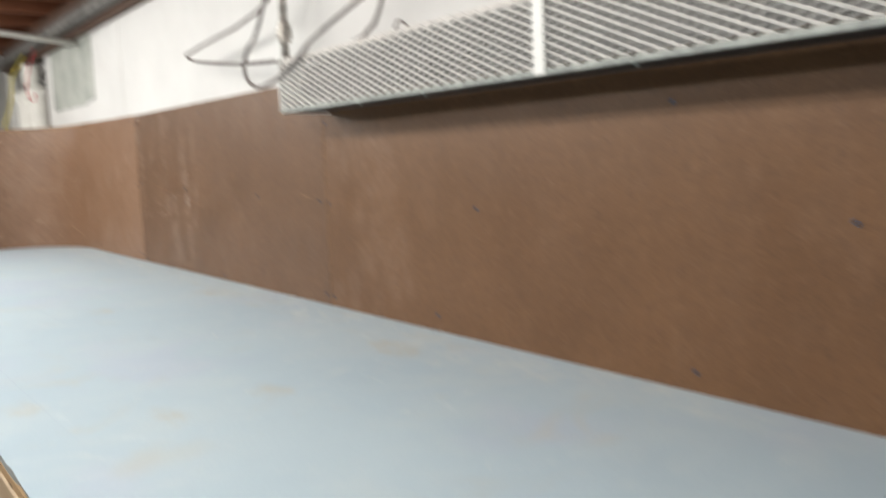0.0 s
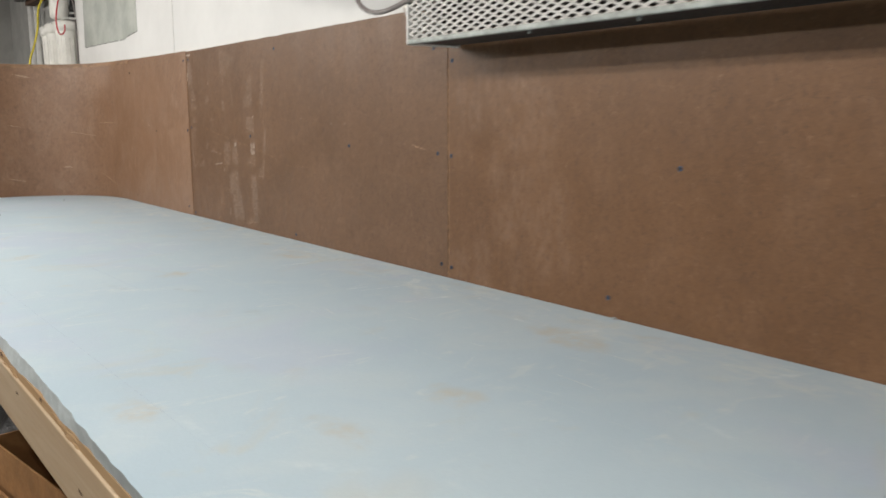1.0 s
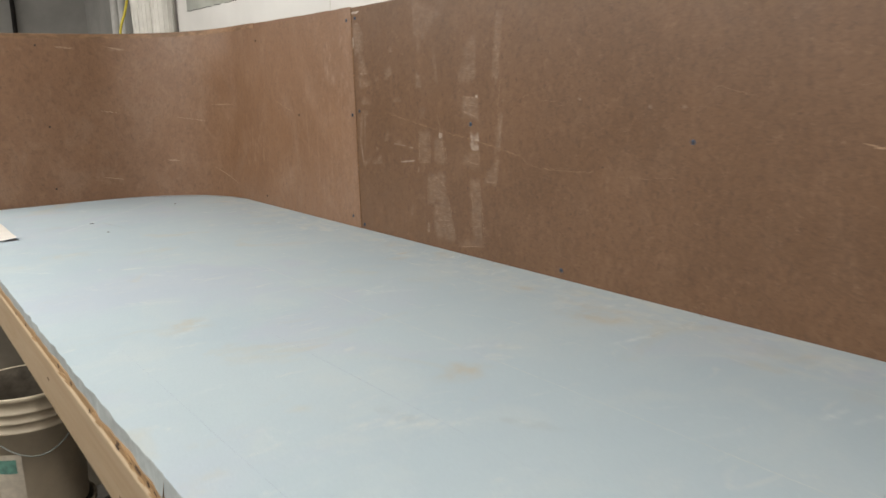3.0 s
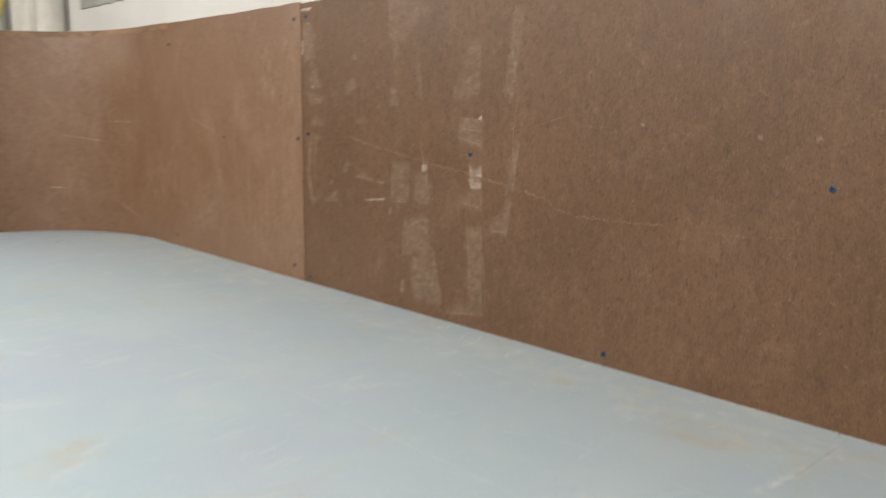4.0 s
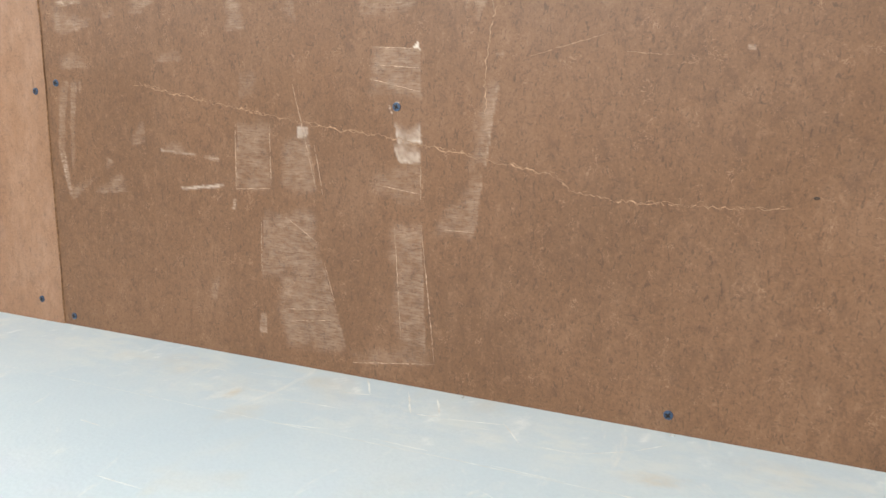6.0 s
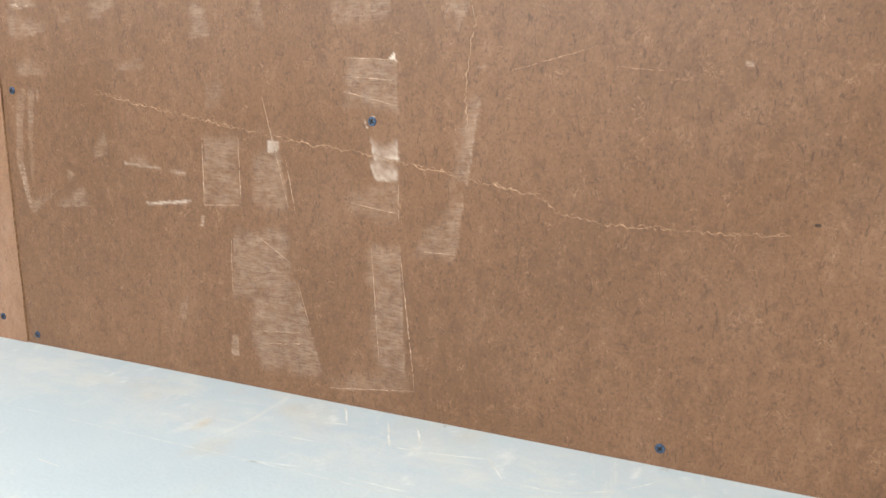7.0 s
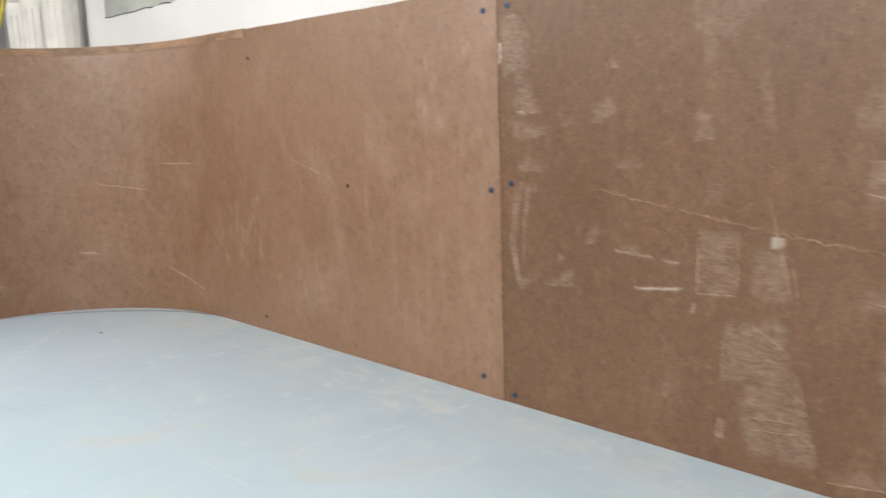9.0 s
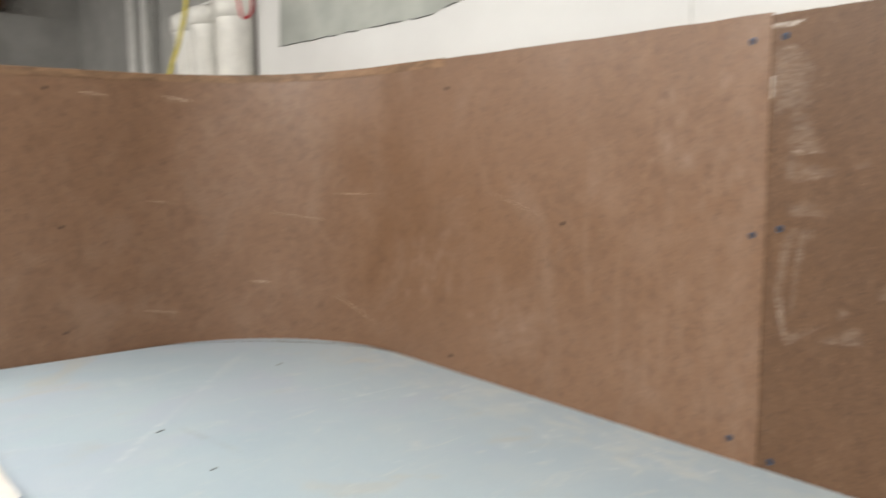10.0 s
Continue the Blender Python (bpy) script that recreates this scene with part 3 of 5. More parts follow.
def backdrop_sheet(s0, s1, face, z0, z1, thick, material, label, ragged=0.0015, step=0.02):
    """A hardboard sheet that follows the wall and its rounded corner; face: how far it stands proud."""
    ss = run(s0, s1, step)
    nz = max(2, int((z1(0.0) - z0) / step)) + 1
    front = np.zeros((len(ss), nz, 3))
    su = np.zeros((len(ss), nz))
    ring = []
    for k, s in enumerate(ss):
        p, n = place(s)
        top = z1(s) + ragged * noise.noise((s * 14, face * 900, 0)) + 0.4 * ragged * noise.noise((s * 60, 3, 0))
        a, c = p + n * face, p + n * (face - thick)
        front[k, :, 0], front[k, :, 1], front[k, :, 2] = a.x, a.y, np.linspace(z0, top, nz)
        su[k] = s
        ring.append([(a.x, a.y, top), (c.x, c.y, top), (c.x, c.y, z0)])
    for j in range(nz):
        front[0, j, 1] += 0.0016 * noise.noise((0, front[0, j, 2] * 30, face * 500)) + 0.0008 * noise.noise((4, front[0, j, 2] * 110, 1))
    flat = front.reshape(-1, 3)
    n0 = len(flat)
    faces = list(grid_faces(len(ss), nz))
    kinds, smooth = [0] * len(faces), [True] * len(faces)
    rim = np.array(ring).reshape(-1, 3)
    back = list(grid_faces(len(ss), 3, n0))
    faces += back
    kinds += [1, 0] * (len(back) // 2)
    smooth += [False] * len(back)
    caps = []
    for k in (0, -1):
        a = front[k]
        caps += [a[0], a[-1], ring[k][1], ring[k][2]]
    n1 = n0 + len(rim)
    faces += [(n1, n1 + 1, n1 + 2, n1 + 3), (n1 + 4, n1 + 5, n1 + 6, n1 + 7)]
    kinds += [1, 1]
    smooth += [False, False]
    mesh = sheet_mesh("backdrop_panel", np.concatenate([flat, rim, np.array(caps)]), faces, kinds, smooth, [material, RAW_EDGE])
    ob = new("backdrop_panel", mesh)
    WEAR[ob.name] = (Worn(su.ravel(), flat[:, 2], ("residue", "rub", "pale")), mesh)
    return tagged(ob, label, "hardboard panel", "backdrop panels")


LOW = 0.9715


def crest(s):
    """Upper edge of the bent panel: it rises where the panel leaves the wall."""
    return TOP + 0.006 * min(1, max(0, s) / 0.9) + 0.0055 * math.exp(-((s - 0.88) / 0.30) ** 2)


sheet_a = backdrop_sheet(-4.6, -1.5905, -0.0012, LOW, lambda s: TOP - 0.002, 0.0045, HB_ORANGE, "brown tempered hardboard backdrop panel behind the heater", step=0.02)
sheet_b = backdrop_sheet(-1.5852, 0.040, -0.0012, LOW, lambda s: TOP - 0.003, 0.0045, HB_FLAT, "brown hardboard backdrop panel with old tape residue", step=0.0021)
sheet_c = backdrop_sheet(0.0, 2.05, 0.0008, LOW, crest, 0.0018, HB_CURVED, "rubbed brown hardboard backdrop panel bent round the corner", step=0.005)
part("joint_strip", box(0.0026, 0.0055, -1.597, -1.579, LOW, TOP - 0.003), JOINT_STRIP, sheet_b, "pale raw strip showing in the joint")

# strip along the top of the bent panel
bm = bmesh.new()
rows = []
for s in run(0.69, 2.05, 0.03):
    p, n = place(s)
    a, b = p + n * 0.0020, p + n * 0.0010
    z1 = crest(s) + 0.0006
    z0 = z1 - 0.017 + 0.0022 * noise.noise((s * 25, 1, 4))
    rows.append([bm.verts.new((a.x, a.y, z0)), bm.verts.new((a.x, a.y, z1)), bm.verts.new((b.x, b.y, z1)), bm.verts.new((b.x, b.y, z0))])
for r, q in zip(rows, rows[1:]):
    for k in range(4):
        bm.faces.new((r[k], r[(k + 1) % 4], q[(k + 1) % 4], q[k]))
for r in (rows[0], rows[-1]):
    bm.faces.new(r)
bmesh.ops.recalc_face_normals(bm, faces=bm.faces)
part("top_strip", bm, STRIP, sheet_c, "lighter worn strip along the upper edge")


def on_face(s, z, lift):
    p, n = place(s)
    q = p + n * lift
    return Vector((q.x, q.y, z))


# screws: blue countersunk heads with a cross recess
def screw_mesh(r, mat):
    bm = spun([(r * 0.98, -0.0012), (r, 0.0004), (r * 0.93, 0.0011), (r * 0.45, 0.0013), (r * 0.02, 0.0007)], 14)
    for turn in (0, math.pi / 2):
        made = bmesh.ops.create_cube(bm, size=1.0)["verts"]
        for v in made:
            v.co = Matrix.Rotation(turn + 0.5, 3, "Z") @ Vector((v.co.x * r * 1.25, v.co.y * r * 0.30, 0.00115 + v.co.z * 0.0012))
            for f in v.link_faces:
                f.material_index = 1
    mesh = bpy.data.meshes.new("screw")
    bm.to_mesh(mesh)
    bm.free()
    mesh.materials.append(mat)
    mesh.materials.append(BLACK_SCREW)
    return mesh


SCREW, SMALL_SCREW = screw_mesh(0.0048, BLUE_SCREW), screw_mesh(0.0036, BLACK_SCREW)


def screw(parent, s, z, lift, mesh=SCREW):
    ob = new("screw", mesh)
    p, n = place(s)
    d = Vector((n.x, n.y, 0))
    m = d.to_track_quat("Z", "Y").to_matrix().to_4x4()
    m.translation = on_face(s, z, lift)
    ob.matrix_basis = m @ Matrix.Rotation(s * 37.0, 4, "Z")
    ob.parent = parent


for s, z in ((-1.599, 1.278), (-1.599, 1.023), (-1.602, 1.488), (-2.214, 1.278), (-2.067, 1.033), (-2.709, 1.461), (-2.75, 1.03), (-3.0, 1.28)):
    screw(sheet_a, s, z, -0.0011)
for s, z in ((-0.020, 1.330), (-0.019, 1.010), (-0.018, 1.580), (-0.536, 1.306), (-1.156, 1.290), (-1.548, 1.282), (-1.561, 1.026), (-0.836, 1.015), (-0.728, 1.572), (-1.534, 1.520)):
    screw(sheet_b, s, z, -0.0011)
for s, z in ((0.018, 1.319), (0.042, 1.028), (0.027, 1.578)):
    screw(sheet_c, s, z, 0.0009)
for s, z in ((0.369, 1.314), (0.674, 1.027), (0.682, 1.561), (1.700, 1.577), (1.684, 1.284), (1.687, 1.054)):
    screw(sheet_c, s, z, 0.0009, SMALL_SCREW)


RES_FAINT, RES_MID, RES_STRONG = 0.14, 0.225, 0.52


def smear(corners, strength, crisp="", what="residue"):
    WEAR[sheet_b.name][0].smear(what, corners, strength, crisp)


smear([(-0.024, 1.439), (-0.063, 1.438), (-0.058, 1.435), (-0.023, 1.435)], RES_FAINT)
smear([(-0.022, 1.427), (-0.036, 1.427), (-0.041, 1.396), (-0.024, 1.395)], RES_MID, "2")
smear([(-0.049, 1.420), (-0.058, 1.420), (-0.083, 1.407), (-0.041, 1.398)], RES_MID, "2")
smear([(-0.111, 1.417), (-0.132, 1.418), (-0.133, 1.413), (-0.114, 1.409)], RES_FAINT, "2")
smear([(-0.036, 1.365), (-0.066, 1.367), (-0.075, 1.350), (-0.029, 1.347)], RES_MID, "2")
smear([(-0.216, 1.368), (-0.235, 1.366), (-0.240, 1.357), (-0.198, 1.355)], RES_FAINT, "2")
smear([(-0.033, 1.332), (-0.044, 1.332), (-0.035, 1.297), (-0.021, 1.297)], RES_MID, "01")
smear([(-0.023, 1.299), (-0.034, 1.299), (-0.025, 1.234), (-0.014, 1.233)], RES_MID, "13")
smear([(-0.017, 1.237), (-0.027, 1.237), (-0.036, 1.176), (-0.029, 1.184)], RES_STRONG, "13")
smear([(-0.031, 1.186), (-0.042, 1.195), (-0.074, 1.202), (-0.036, 1.175)], RES_MID, "23")
smear([(-0.048, 1.329), (-0.059, 1.331), (-0.049, 1.277), (-0.042, 1.277)], RES_MID, "13")
smear([(-0.042, 1.277), (-0.049, 1.277), (-0.043, 1.218), (-0.038, 1.218)], RES_FAINT, "13")
smear([(-0.063, 1.331), (-0.067, 1.331), (-0.064, 1.317), (-0.062, 1.317)], RES_MID, "13")
smear([(-0.327, 1.341), (-0.349, 1.341), (-0.343, 1.313), (-0.325, 1.313)], RES_FAINT, "3")
smear([(-0.163, 1.279), (-0.172, 1.281), (-0.174, 1.256), (-0.148, 1.253)], RES_MID, "12")
smear([(-0.213, 1.257), (-0.233, 1.258), (-0.238, 1.246), (-0.208, 1.248)], RES_FAINT, "2")
smear([(-0.199, 1.249), (-0.254, 1.245), (-0.253, 1.2430), (-0.199, 1.2470)], 0.22, "0123", "pale")
smear([(-0.269, 1.243), (-0.291, 1.242), (-0.290, 1.239), (-0.269, 1.240)], RES_STRONG, "0123")
smear([(-0.230, 1.2025), (-0.296, 1.2105), (-0.295, 1.2075), (-0.232, 1.2002)], 0.34, "0123", "pale")
smear([(-0.104, 1.235), (-0.116, 1.230), (-0.113, 1.223), (-0.099, 1.219)], RES_MID, "0")
smear([(-0.111, 1.211), (-0.125, 1.215), (-0.140, 1.192), (-0.086, 1.188)], RES_MID, "2")
smear([(-0.311, 1.193), (-0.315, 1.193), (-0.313, 1.182), (-0.309, 1.181)], RES_STRONG, "0123")
smear([(-0.507, 1.369), (-0.564, 1.365), (-0.565, 1.315), (-0.502, 1.318)], RES_MID, "01")
smear([(-0.555, 1.366), (-0.561, 1.372), (-0.563, 1.365)], 1.0, "012", "pale")
smear([(-0.534, 1.284), (-0.564, 1.285), (-0.565, 1.269), (-0.537, 1.268)], 0.42, "123", "pale")
smear([(-0.533, 1.263), (-0.564, 1.263), (-0.563, 1.247), (-0.538, 1.248)], 0.42, "123", "pale")
smear([(-0.518, 1.240), (-0.565, 1.245), (-0.564, 1.206), (-0.500, 1.210)], RES_FAINT, "1")
smear([(-0.6505, 1.331), (-0.6525, 1.332), (-0.6395, 1.248), (-0.6378, 1.248)], 0.34, "13")
smear([(-0.637, 1.330), (-0.651, 1.330), (-0.639, 1.248), (-0.626, 1.247)], RES_MID, "1")
smear([(-0.629, 1.240), (-0.637, 1.242), (-0.627, 1.177), (-0.587, 1.177)], RES_MID, "1")
smear([(-0.634, 1.241), (-0.637, 1.241), (-0.629, 1.178), (-0.626, 1.178)], RES_MID, "1")
smear([(-0.408, 1.282), (-0.422, 1.282), (-0.420, 1.271), (-0.407, 1.270)], 0.34, "0123", "pale")
smear([(-0.535, 1.312), (-0.539, 1.311), (-0.539, 1.308), (-0.536, 1.310)], RES_STRONG, "0123")
smear([(-0.527, 1.308), (-0.529, 1.307), (-0.529, 1.304), (-0.527, 1.304)], RES_STRONG, "0123")
smear([(-0.529, 1.301), (-0.532, 1.301), (-0.531, 1.298), (-0.529, 1.299)], RES_STRONG, "0123")
smear([(-0.649, 1.360), (-0.658, 1.361), (-0.658, 1.359), (-0.650, 1.358)], RES_STRONG, "0123")
smear([(-0.322, 1.285), (-0.368, 1.285), (-0.368, 1.210), (-0.315, 1.205)], RES_MID, "3")
smear([(-0.394, 1.265), (-0.423, 1.264), (-0.431, 1.214), (-0.389, 1.214)], RES_MID, "1")
smear([(-0.356, 1.177), (-0.427, 1.183), (-0.432, 1.125), (-0.350, 1.105)], RES_MID, "3")
smear([(-0.374, 1.109), (-0.437, 1.129), (-0.470, 1.023), (-0.381, 1.020)], RES_MID, "1")
smear([(-0.411, 1.078), (-0.442, 1.086), (-0.441, 1.072), (-0.418, 1.068)], RES_MID, "1")
smear([(-0.530, 1.175), (-0.566, 1.178), (-0.571, 1.042), (-0.537, 1.048)], RES_MID, "1")
smear([(-0.473, 1.024), (-0.573, 1.048), (-0.582, 1.026), (-0.477, 1.012)], RES_FAINT, "2")
smear([(-0.347, 1.056), (-0.354, 1.055), (-0.354, 1.031), (-0.343, 1.032)], RES_STRONG, "0123")
smear([(-0.272, 1.091), (-0.283, 1.092), (-0.278, 1.067), (-0.266, 1.069)], RES_FAINT, "1")
smear([(-0.884, 1.364), (-0.891, 1.364), (-0.890, 1.360), (-0.885, 1.360)], RES_MID, "0123")
smear([(-1.058, 1.351), (-1.065, 1.351), (-1.066, 1.345), (-1.058, 1.345)], RES_MID, "0123")
smear([(-1.132, 1.351), (-1.139, 1.351), (-1.140, 1.347), (-1.133, 1.346)], RES_MID, "0123")
smear([(-0.534, 1.445), (-0.554, 1.444), (-0.560, 1.404), (-0.494, 1.406)], RES_MID, "1")
smear([(-0.615, 1.417), (-0.642, 1.420), (-0.630, 1.394), (-0.625, 1.404)], RES_MID, "1")
smear([(-0.309, 1.424), (-0.325, 1.425), (-0.335, 1.391), (-0.315, 1.390)], RES_MID, "2")
smear([(-0.158, 1.437), (-0.195, 1.443), (-0.199, 1.426), (-0.166, 1.417)], RES_MID, "2")
smear([(-0.639, 1.487), (-0.645, 1.487), (-0.631, 1.394), (-0.628, 1.394)], RES_MID, "1")
smear([(-0.008, 1.562), (-0.054, 1.554), (-0.061, 1.489), (-0.008, 1.481)], RES_MID, "3")
smear([(-0.026, 1.484), (-0.047, 1.486), (-0.069, 1.432), (-0.030, 1.425)], RES_MID, "2")
smear([(-0.024, 1.417), (-0.045, 1.417), (-0.088, 1.401), (-0.034, 1.389)], RES_MID, "2")
smear([(-0.164, 1.436), (-0.196, 1.445), (-0.181, 1.414), (-0.161, 1.414)], RES_MID, "2")
smear([(-0.318, 1.547), (-0.335, 1.545), (-0.331, 1.465), (-0.321, 1.481)], RES_FAINT, "3")
smear([(-0.392, 1.496), (-0.398, 1.478), (-0.408, 1.401), (-0.395, 1.403)], RES_FAINT, "1")
smear([(-0.192, 1.494), (-0.207, 1.491), (-0.205, 1.481), (-0.192, 1.483)], RES_MID, "2")
smear([(-0.306, 1.601), (-0.425, 1.561), (-0.354, 1.507), (-0.310, 1.518)], RES_FAINT, "3")
smear([(-0.529, 1.502), (-0.560, 1.499), (-0.558, 1.402), (-0.489, 1.401)], RES_FAINT, "1")
smear([(-0.634, 1.546), (-0.657, 1.543), (-0.635, 1.410), (-0.616, 1.410)], RES_FAINT, "13")
smear([(0.004, 1.5972), (-0.033, 1.5972), (-0.031, 1.5925), (0.004, 1.5925)], 0.85, "0123", "pale")
smear([(-0.031, 1.5968), (-0.042, 1.5985), (-0.041, 1.5962), (-0.031, 1.5940)], 0.65, "0123", "pale")
smear([(0.001, 1.531), (-0.0045, 1.530), (-0.0040, 1.504), (0.001, 1.501)], 0.55, "0123", "pale")
smear([(-0.012, 1.5655), (-0.027, 1.5680), (-0.037, 1.5635), (-0.028, 1.5610)], RES_STRONG, "01")
smear([(-0.003, 1.564), (-0.047, 1.552), (-0.044, 1.509), (-0.005, 1.513)], RES_MID, "1")
smear([(-0.032, 1.455), (-0.047, 1.457), (-0.074, 1.429), (-0.036, 1.431)], RES_MID, "2")
smear([(-0.030, 1.4335), (-0.074, 1.4315), (-0.074, 1.4285), (-0.034, 1.4305)], RES_STRONG, "02")


def rub(s, z, w, h, strength=0.6):
    WEAR[sheet_c.name][0].lay("rub", s, z, w, h, strength, oval=True)


worn_spots = random.Random(5)


def rubbed_area(s, z, w, h, count, strength):
    """A worn area made of many small ragged touches, drawn out upwards."""
    for _ in range(count):
        rub(s + worn_spots.gauss(0, w / 3), z + worn_spots.gauss(0, h / 3), worn_spots.uniform(0.008, 0.030), worn_spots.uniform(0.012, 0.060), strength * worn_spots.uniform(0.4, 1.0))


for area in ((0.740, 1.202, 0.15, 0.09, 30, 0.66), (0.690, 1.250, 0.16, 0.10, 16, 0.30), (0.080, 1.445, 0.05, 0.10, 8, 0.6), (0.158, 1.463, 0.05, 0.12, 10, 0.6), (0.120, 1.330, 0.08, 0.20, 14, 0.4),
             (1.477, 1.076, 0.10, 0.03, 9, 0.5), (1.560, 1.180, 0.20, 0.14, 16, 0.28), (0.520, 1.130, 0.18, 0.06, 16, 0.5), (0.045, 1.200, 0.04, 0.26, 12, 0.45), (1.72, 1.20, 0.10, 0.20, 12, 0.3), (0.30, 1.42, 0.12, 0.16, 12, 0.25)):
    rubbed_area(*area)
rub(1.248, 1.136, 0.050, 0.012)
rub(1.605, 1.568, 0.085, 0.014)
rub(1.424, 1.562, 0.080, 0.018)
rub(1.754, 1.564, 0.050, 0.010)
for k in range(9):
    rub(0.028 + 0.012 * math.sin(k * 2.1), 1.03 + 0.068 * k, 0.050, 0.11, 0.30)
for k in range(60):
    rub(worn_spots.uniform(0.06, 1.9), worn_spots.uniform(1.02, 1.56), worn_spots.uniform(0.02, 0.07), worn_spots.uniform(0.03, 0.12), worn_spots.uniform(0.06, 0.18))
for k in range(14):
    rub(worn_spots.uniform(0.05, 0.32), worn_spots.uniform(1.05, 1.50), worn_spots.uniform(0.012, 0.03), worn_spots.uniform(0.08, 0.22), worn_spots.uniform(0.18, 0.38))


# rubbed stretch of the panel behind the heater, beside the joint; its pale sheen is put into the colour too
for k in range(26):
    WEAR[sheet_a.name][0].lay("rub", -1.62 - 0.34 * worn_spots.random() ** 1.5, worn_spots.uniform(1.02, 1.50), worn_spots.uniform(0.05, 0.14), worn_spots.uniform(0.10, 0.30), worn_spots.uniform(0.10, 0.28), oval=True)
for wear, mesh in WEAR.values():
    wear.keep(mesh)


def scratch(parent, s0, z0, s1, z1, width, wander, lift, material=SCRATCH, seed=0):
    """A torn scratch: a wandering ribbon, thicker in places."""
    bm = bmesh.new()
    rnd = random.Random(seed)
    n = max(4, int(math.hypot(s1 - s0, z1 - z0) / 0.0035))
    d = Vector((s1 - s0, z1 - z0)).normalized()
    rows = []
    for k in range(n + 1):
        f = k / n
        off = 0.75 * wander * noise.noise((f * n * 0.30, seed, 0)) + 0.62 * wander * rnd.uniform(-1, 1)
        w = width * (0.25 + 0.9 * abs(noise.noise((f * n * 0.5, seed, 7)))) * (0.3 + 0.7 * math.sin(math.pi * min(max(f, 0.03), 0.97)))
        c = Vector((s0, z0)).lerp(Vector((s1, z1)), f) + Vector((-d.y, d.x)) * off
        e = Vector((-d.y, d.x)) * w / 2
        rows.append((bm.verts.new(on_face((c + e).x, (c + e).y, lift)), bm.verts.new(on_face((c - e).x, (c - e).y, lift))))
    for (a, b), (c, q) in zip(rows, rows[1:]):
        if rnd.random() > 0.07:
            bm.faces.new((a, b, q, c))
    part("scratch", bm, material, parent)


TAPE_EDGE = simple("tape_edge", (0.42, 0.300, 0.215), 0.7, vary=0.25, scale=90)
CRACK_FIBRES = simple("crack_fibres", (0.37, 0.235, 0.145), 0.8, vary=0.25, scale=120)
CRACK = ((-0.161, 1.329), (-0.282, 1.308), (-0.413, 1.286), (-0.521, 1.274), (-0.566, 1.266), (-0.645, 1.254), (-0.715, 1.241), (-0.729, 1.227), (-0.774, 1.220), (-0.849, 1.220), (-0.892, 1.221), (-0.930, 1.223))
for k, (s0, z0, s1, z1) in enumerate(((-0.995, 1.219, -1.064, 1.221), (-1.075, 1.223, -1.125, 1.227), (-1.205, 1.382, -1.285, 1.362), (-1.19, 1.376, -1.212, 1.384))):
    scratch(sheet_b, s0, z0, s1, z1, 0.0014, 0.0024, -0.0007, CRACK_FIBRES, 90 + k)
for k, ((s0, z0), (s1, z1)) in enumerate(zip(CRACK, CRACK[1:])):
    scratch(sheet_b, s0, z0, s1, z1, 0.0023 if k < 6 else 0.0016, 0.0030, -0.0007, CRACK_FIBRES, k)
    scratch(sheet_b, s0, z0 + 0.0015, s1, z1 + 0.0010, 0.0012, 0.0044, -0.0006, CRACK_FIBRES, 300 + k)
for k, (s0, z0, s1, z1) in enumerate(((-0.648, 1.405, -0.641, 1.370), (-0.641, 1.370, -0.637, 1.335), (-0.637, 1.335, -0.640, 1.300))):
    scratch(sheet_b, s0, z0, s1, z1, 0.0024, 0.0030, -0.0007, SCRATCH, 60 + k)
for k, (s0, z0, s1, z1) in enumerate(((-0.402, 1.329, -0.414, 1.286), (-0.419, 1.265, -0.430, 1.227), (-0.410, 1.330, -0.411, 1.317), (-0.683, 1.356, -0.762, 1.377), (-0.775, 1.360, -0.822, 1.356))):
    scratch(sheet_b, s0, z0, s1, z1, 0.0010, 0.0008, -0.0007, SCRATCH, 70 + k)
scratch(sheet_b, -1.445, 1.301, -1.500, 1.289, 0.007, 0.003, -0.0007, SCRATCH, 20)
for k, (s0, z0, s1, z1) in enumerate(((1.060, 1.346, 0.935, 1.346), (1.219, 1.301, 1.085, 1.284), (1.065, 1.108, 0.929, 1.051), (1.498, 1.335, 1.443, 1.325), (0.55, 1.36, 0.42, 1.325),
                                      (1.518, 1.082, 1.440, 1.070), (1.272, 1.137, 1.225, 1.133), (1.640, 1.572, 1.570, 1.566), (1.461, 1.572, 1.390, 1.556))):
    scratch(sheet_c, s0, z0, s1, z1, 0.0055 if k > 4 else 0.0020 if k == 4 else 0.0034, 0.0026, 0.0013, SCRATCH_PALE, 40 + k)
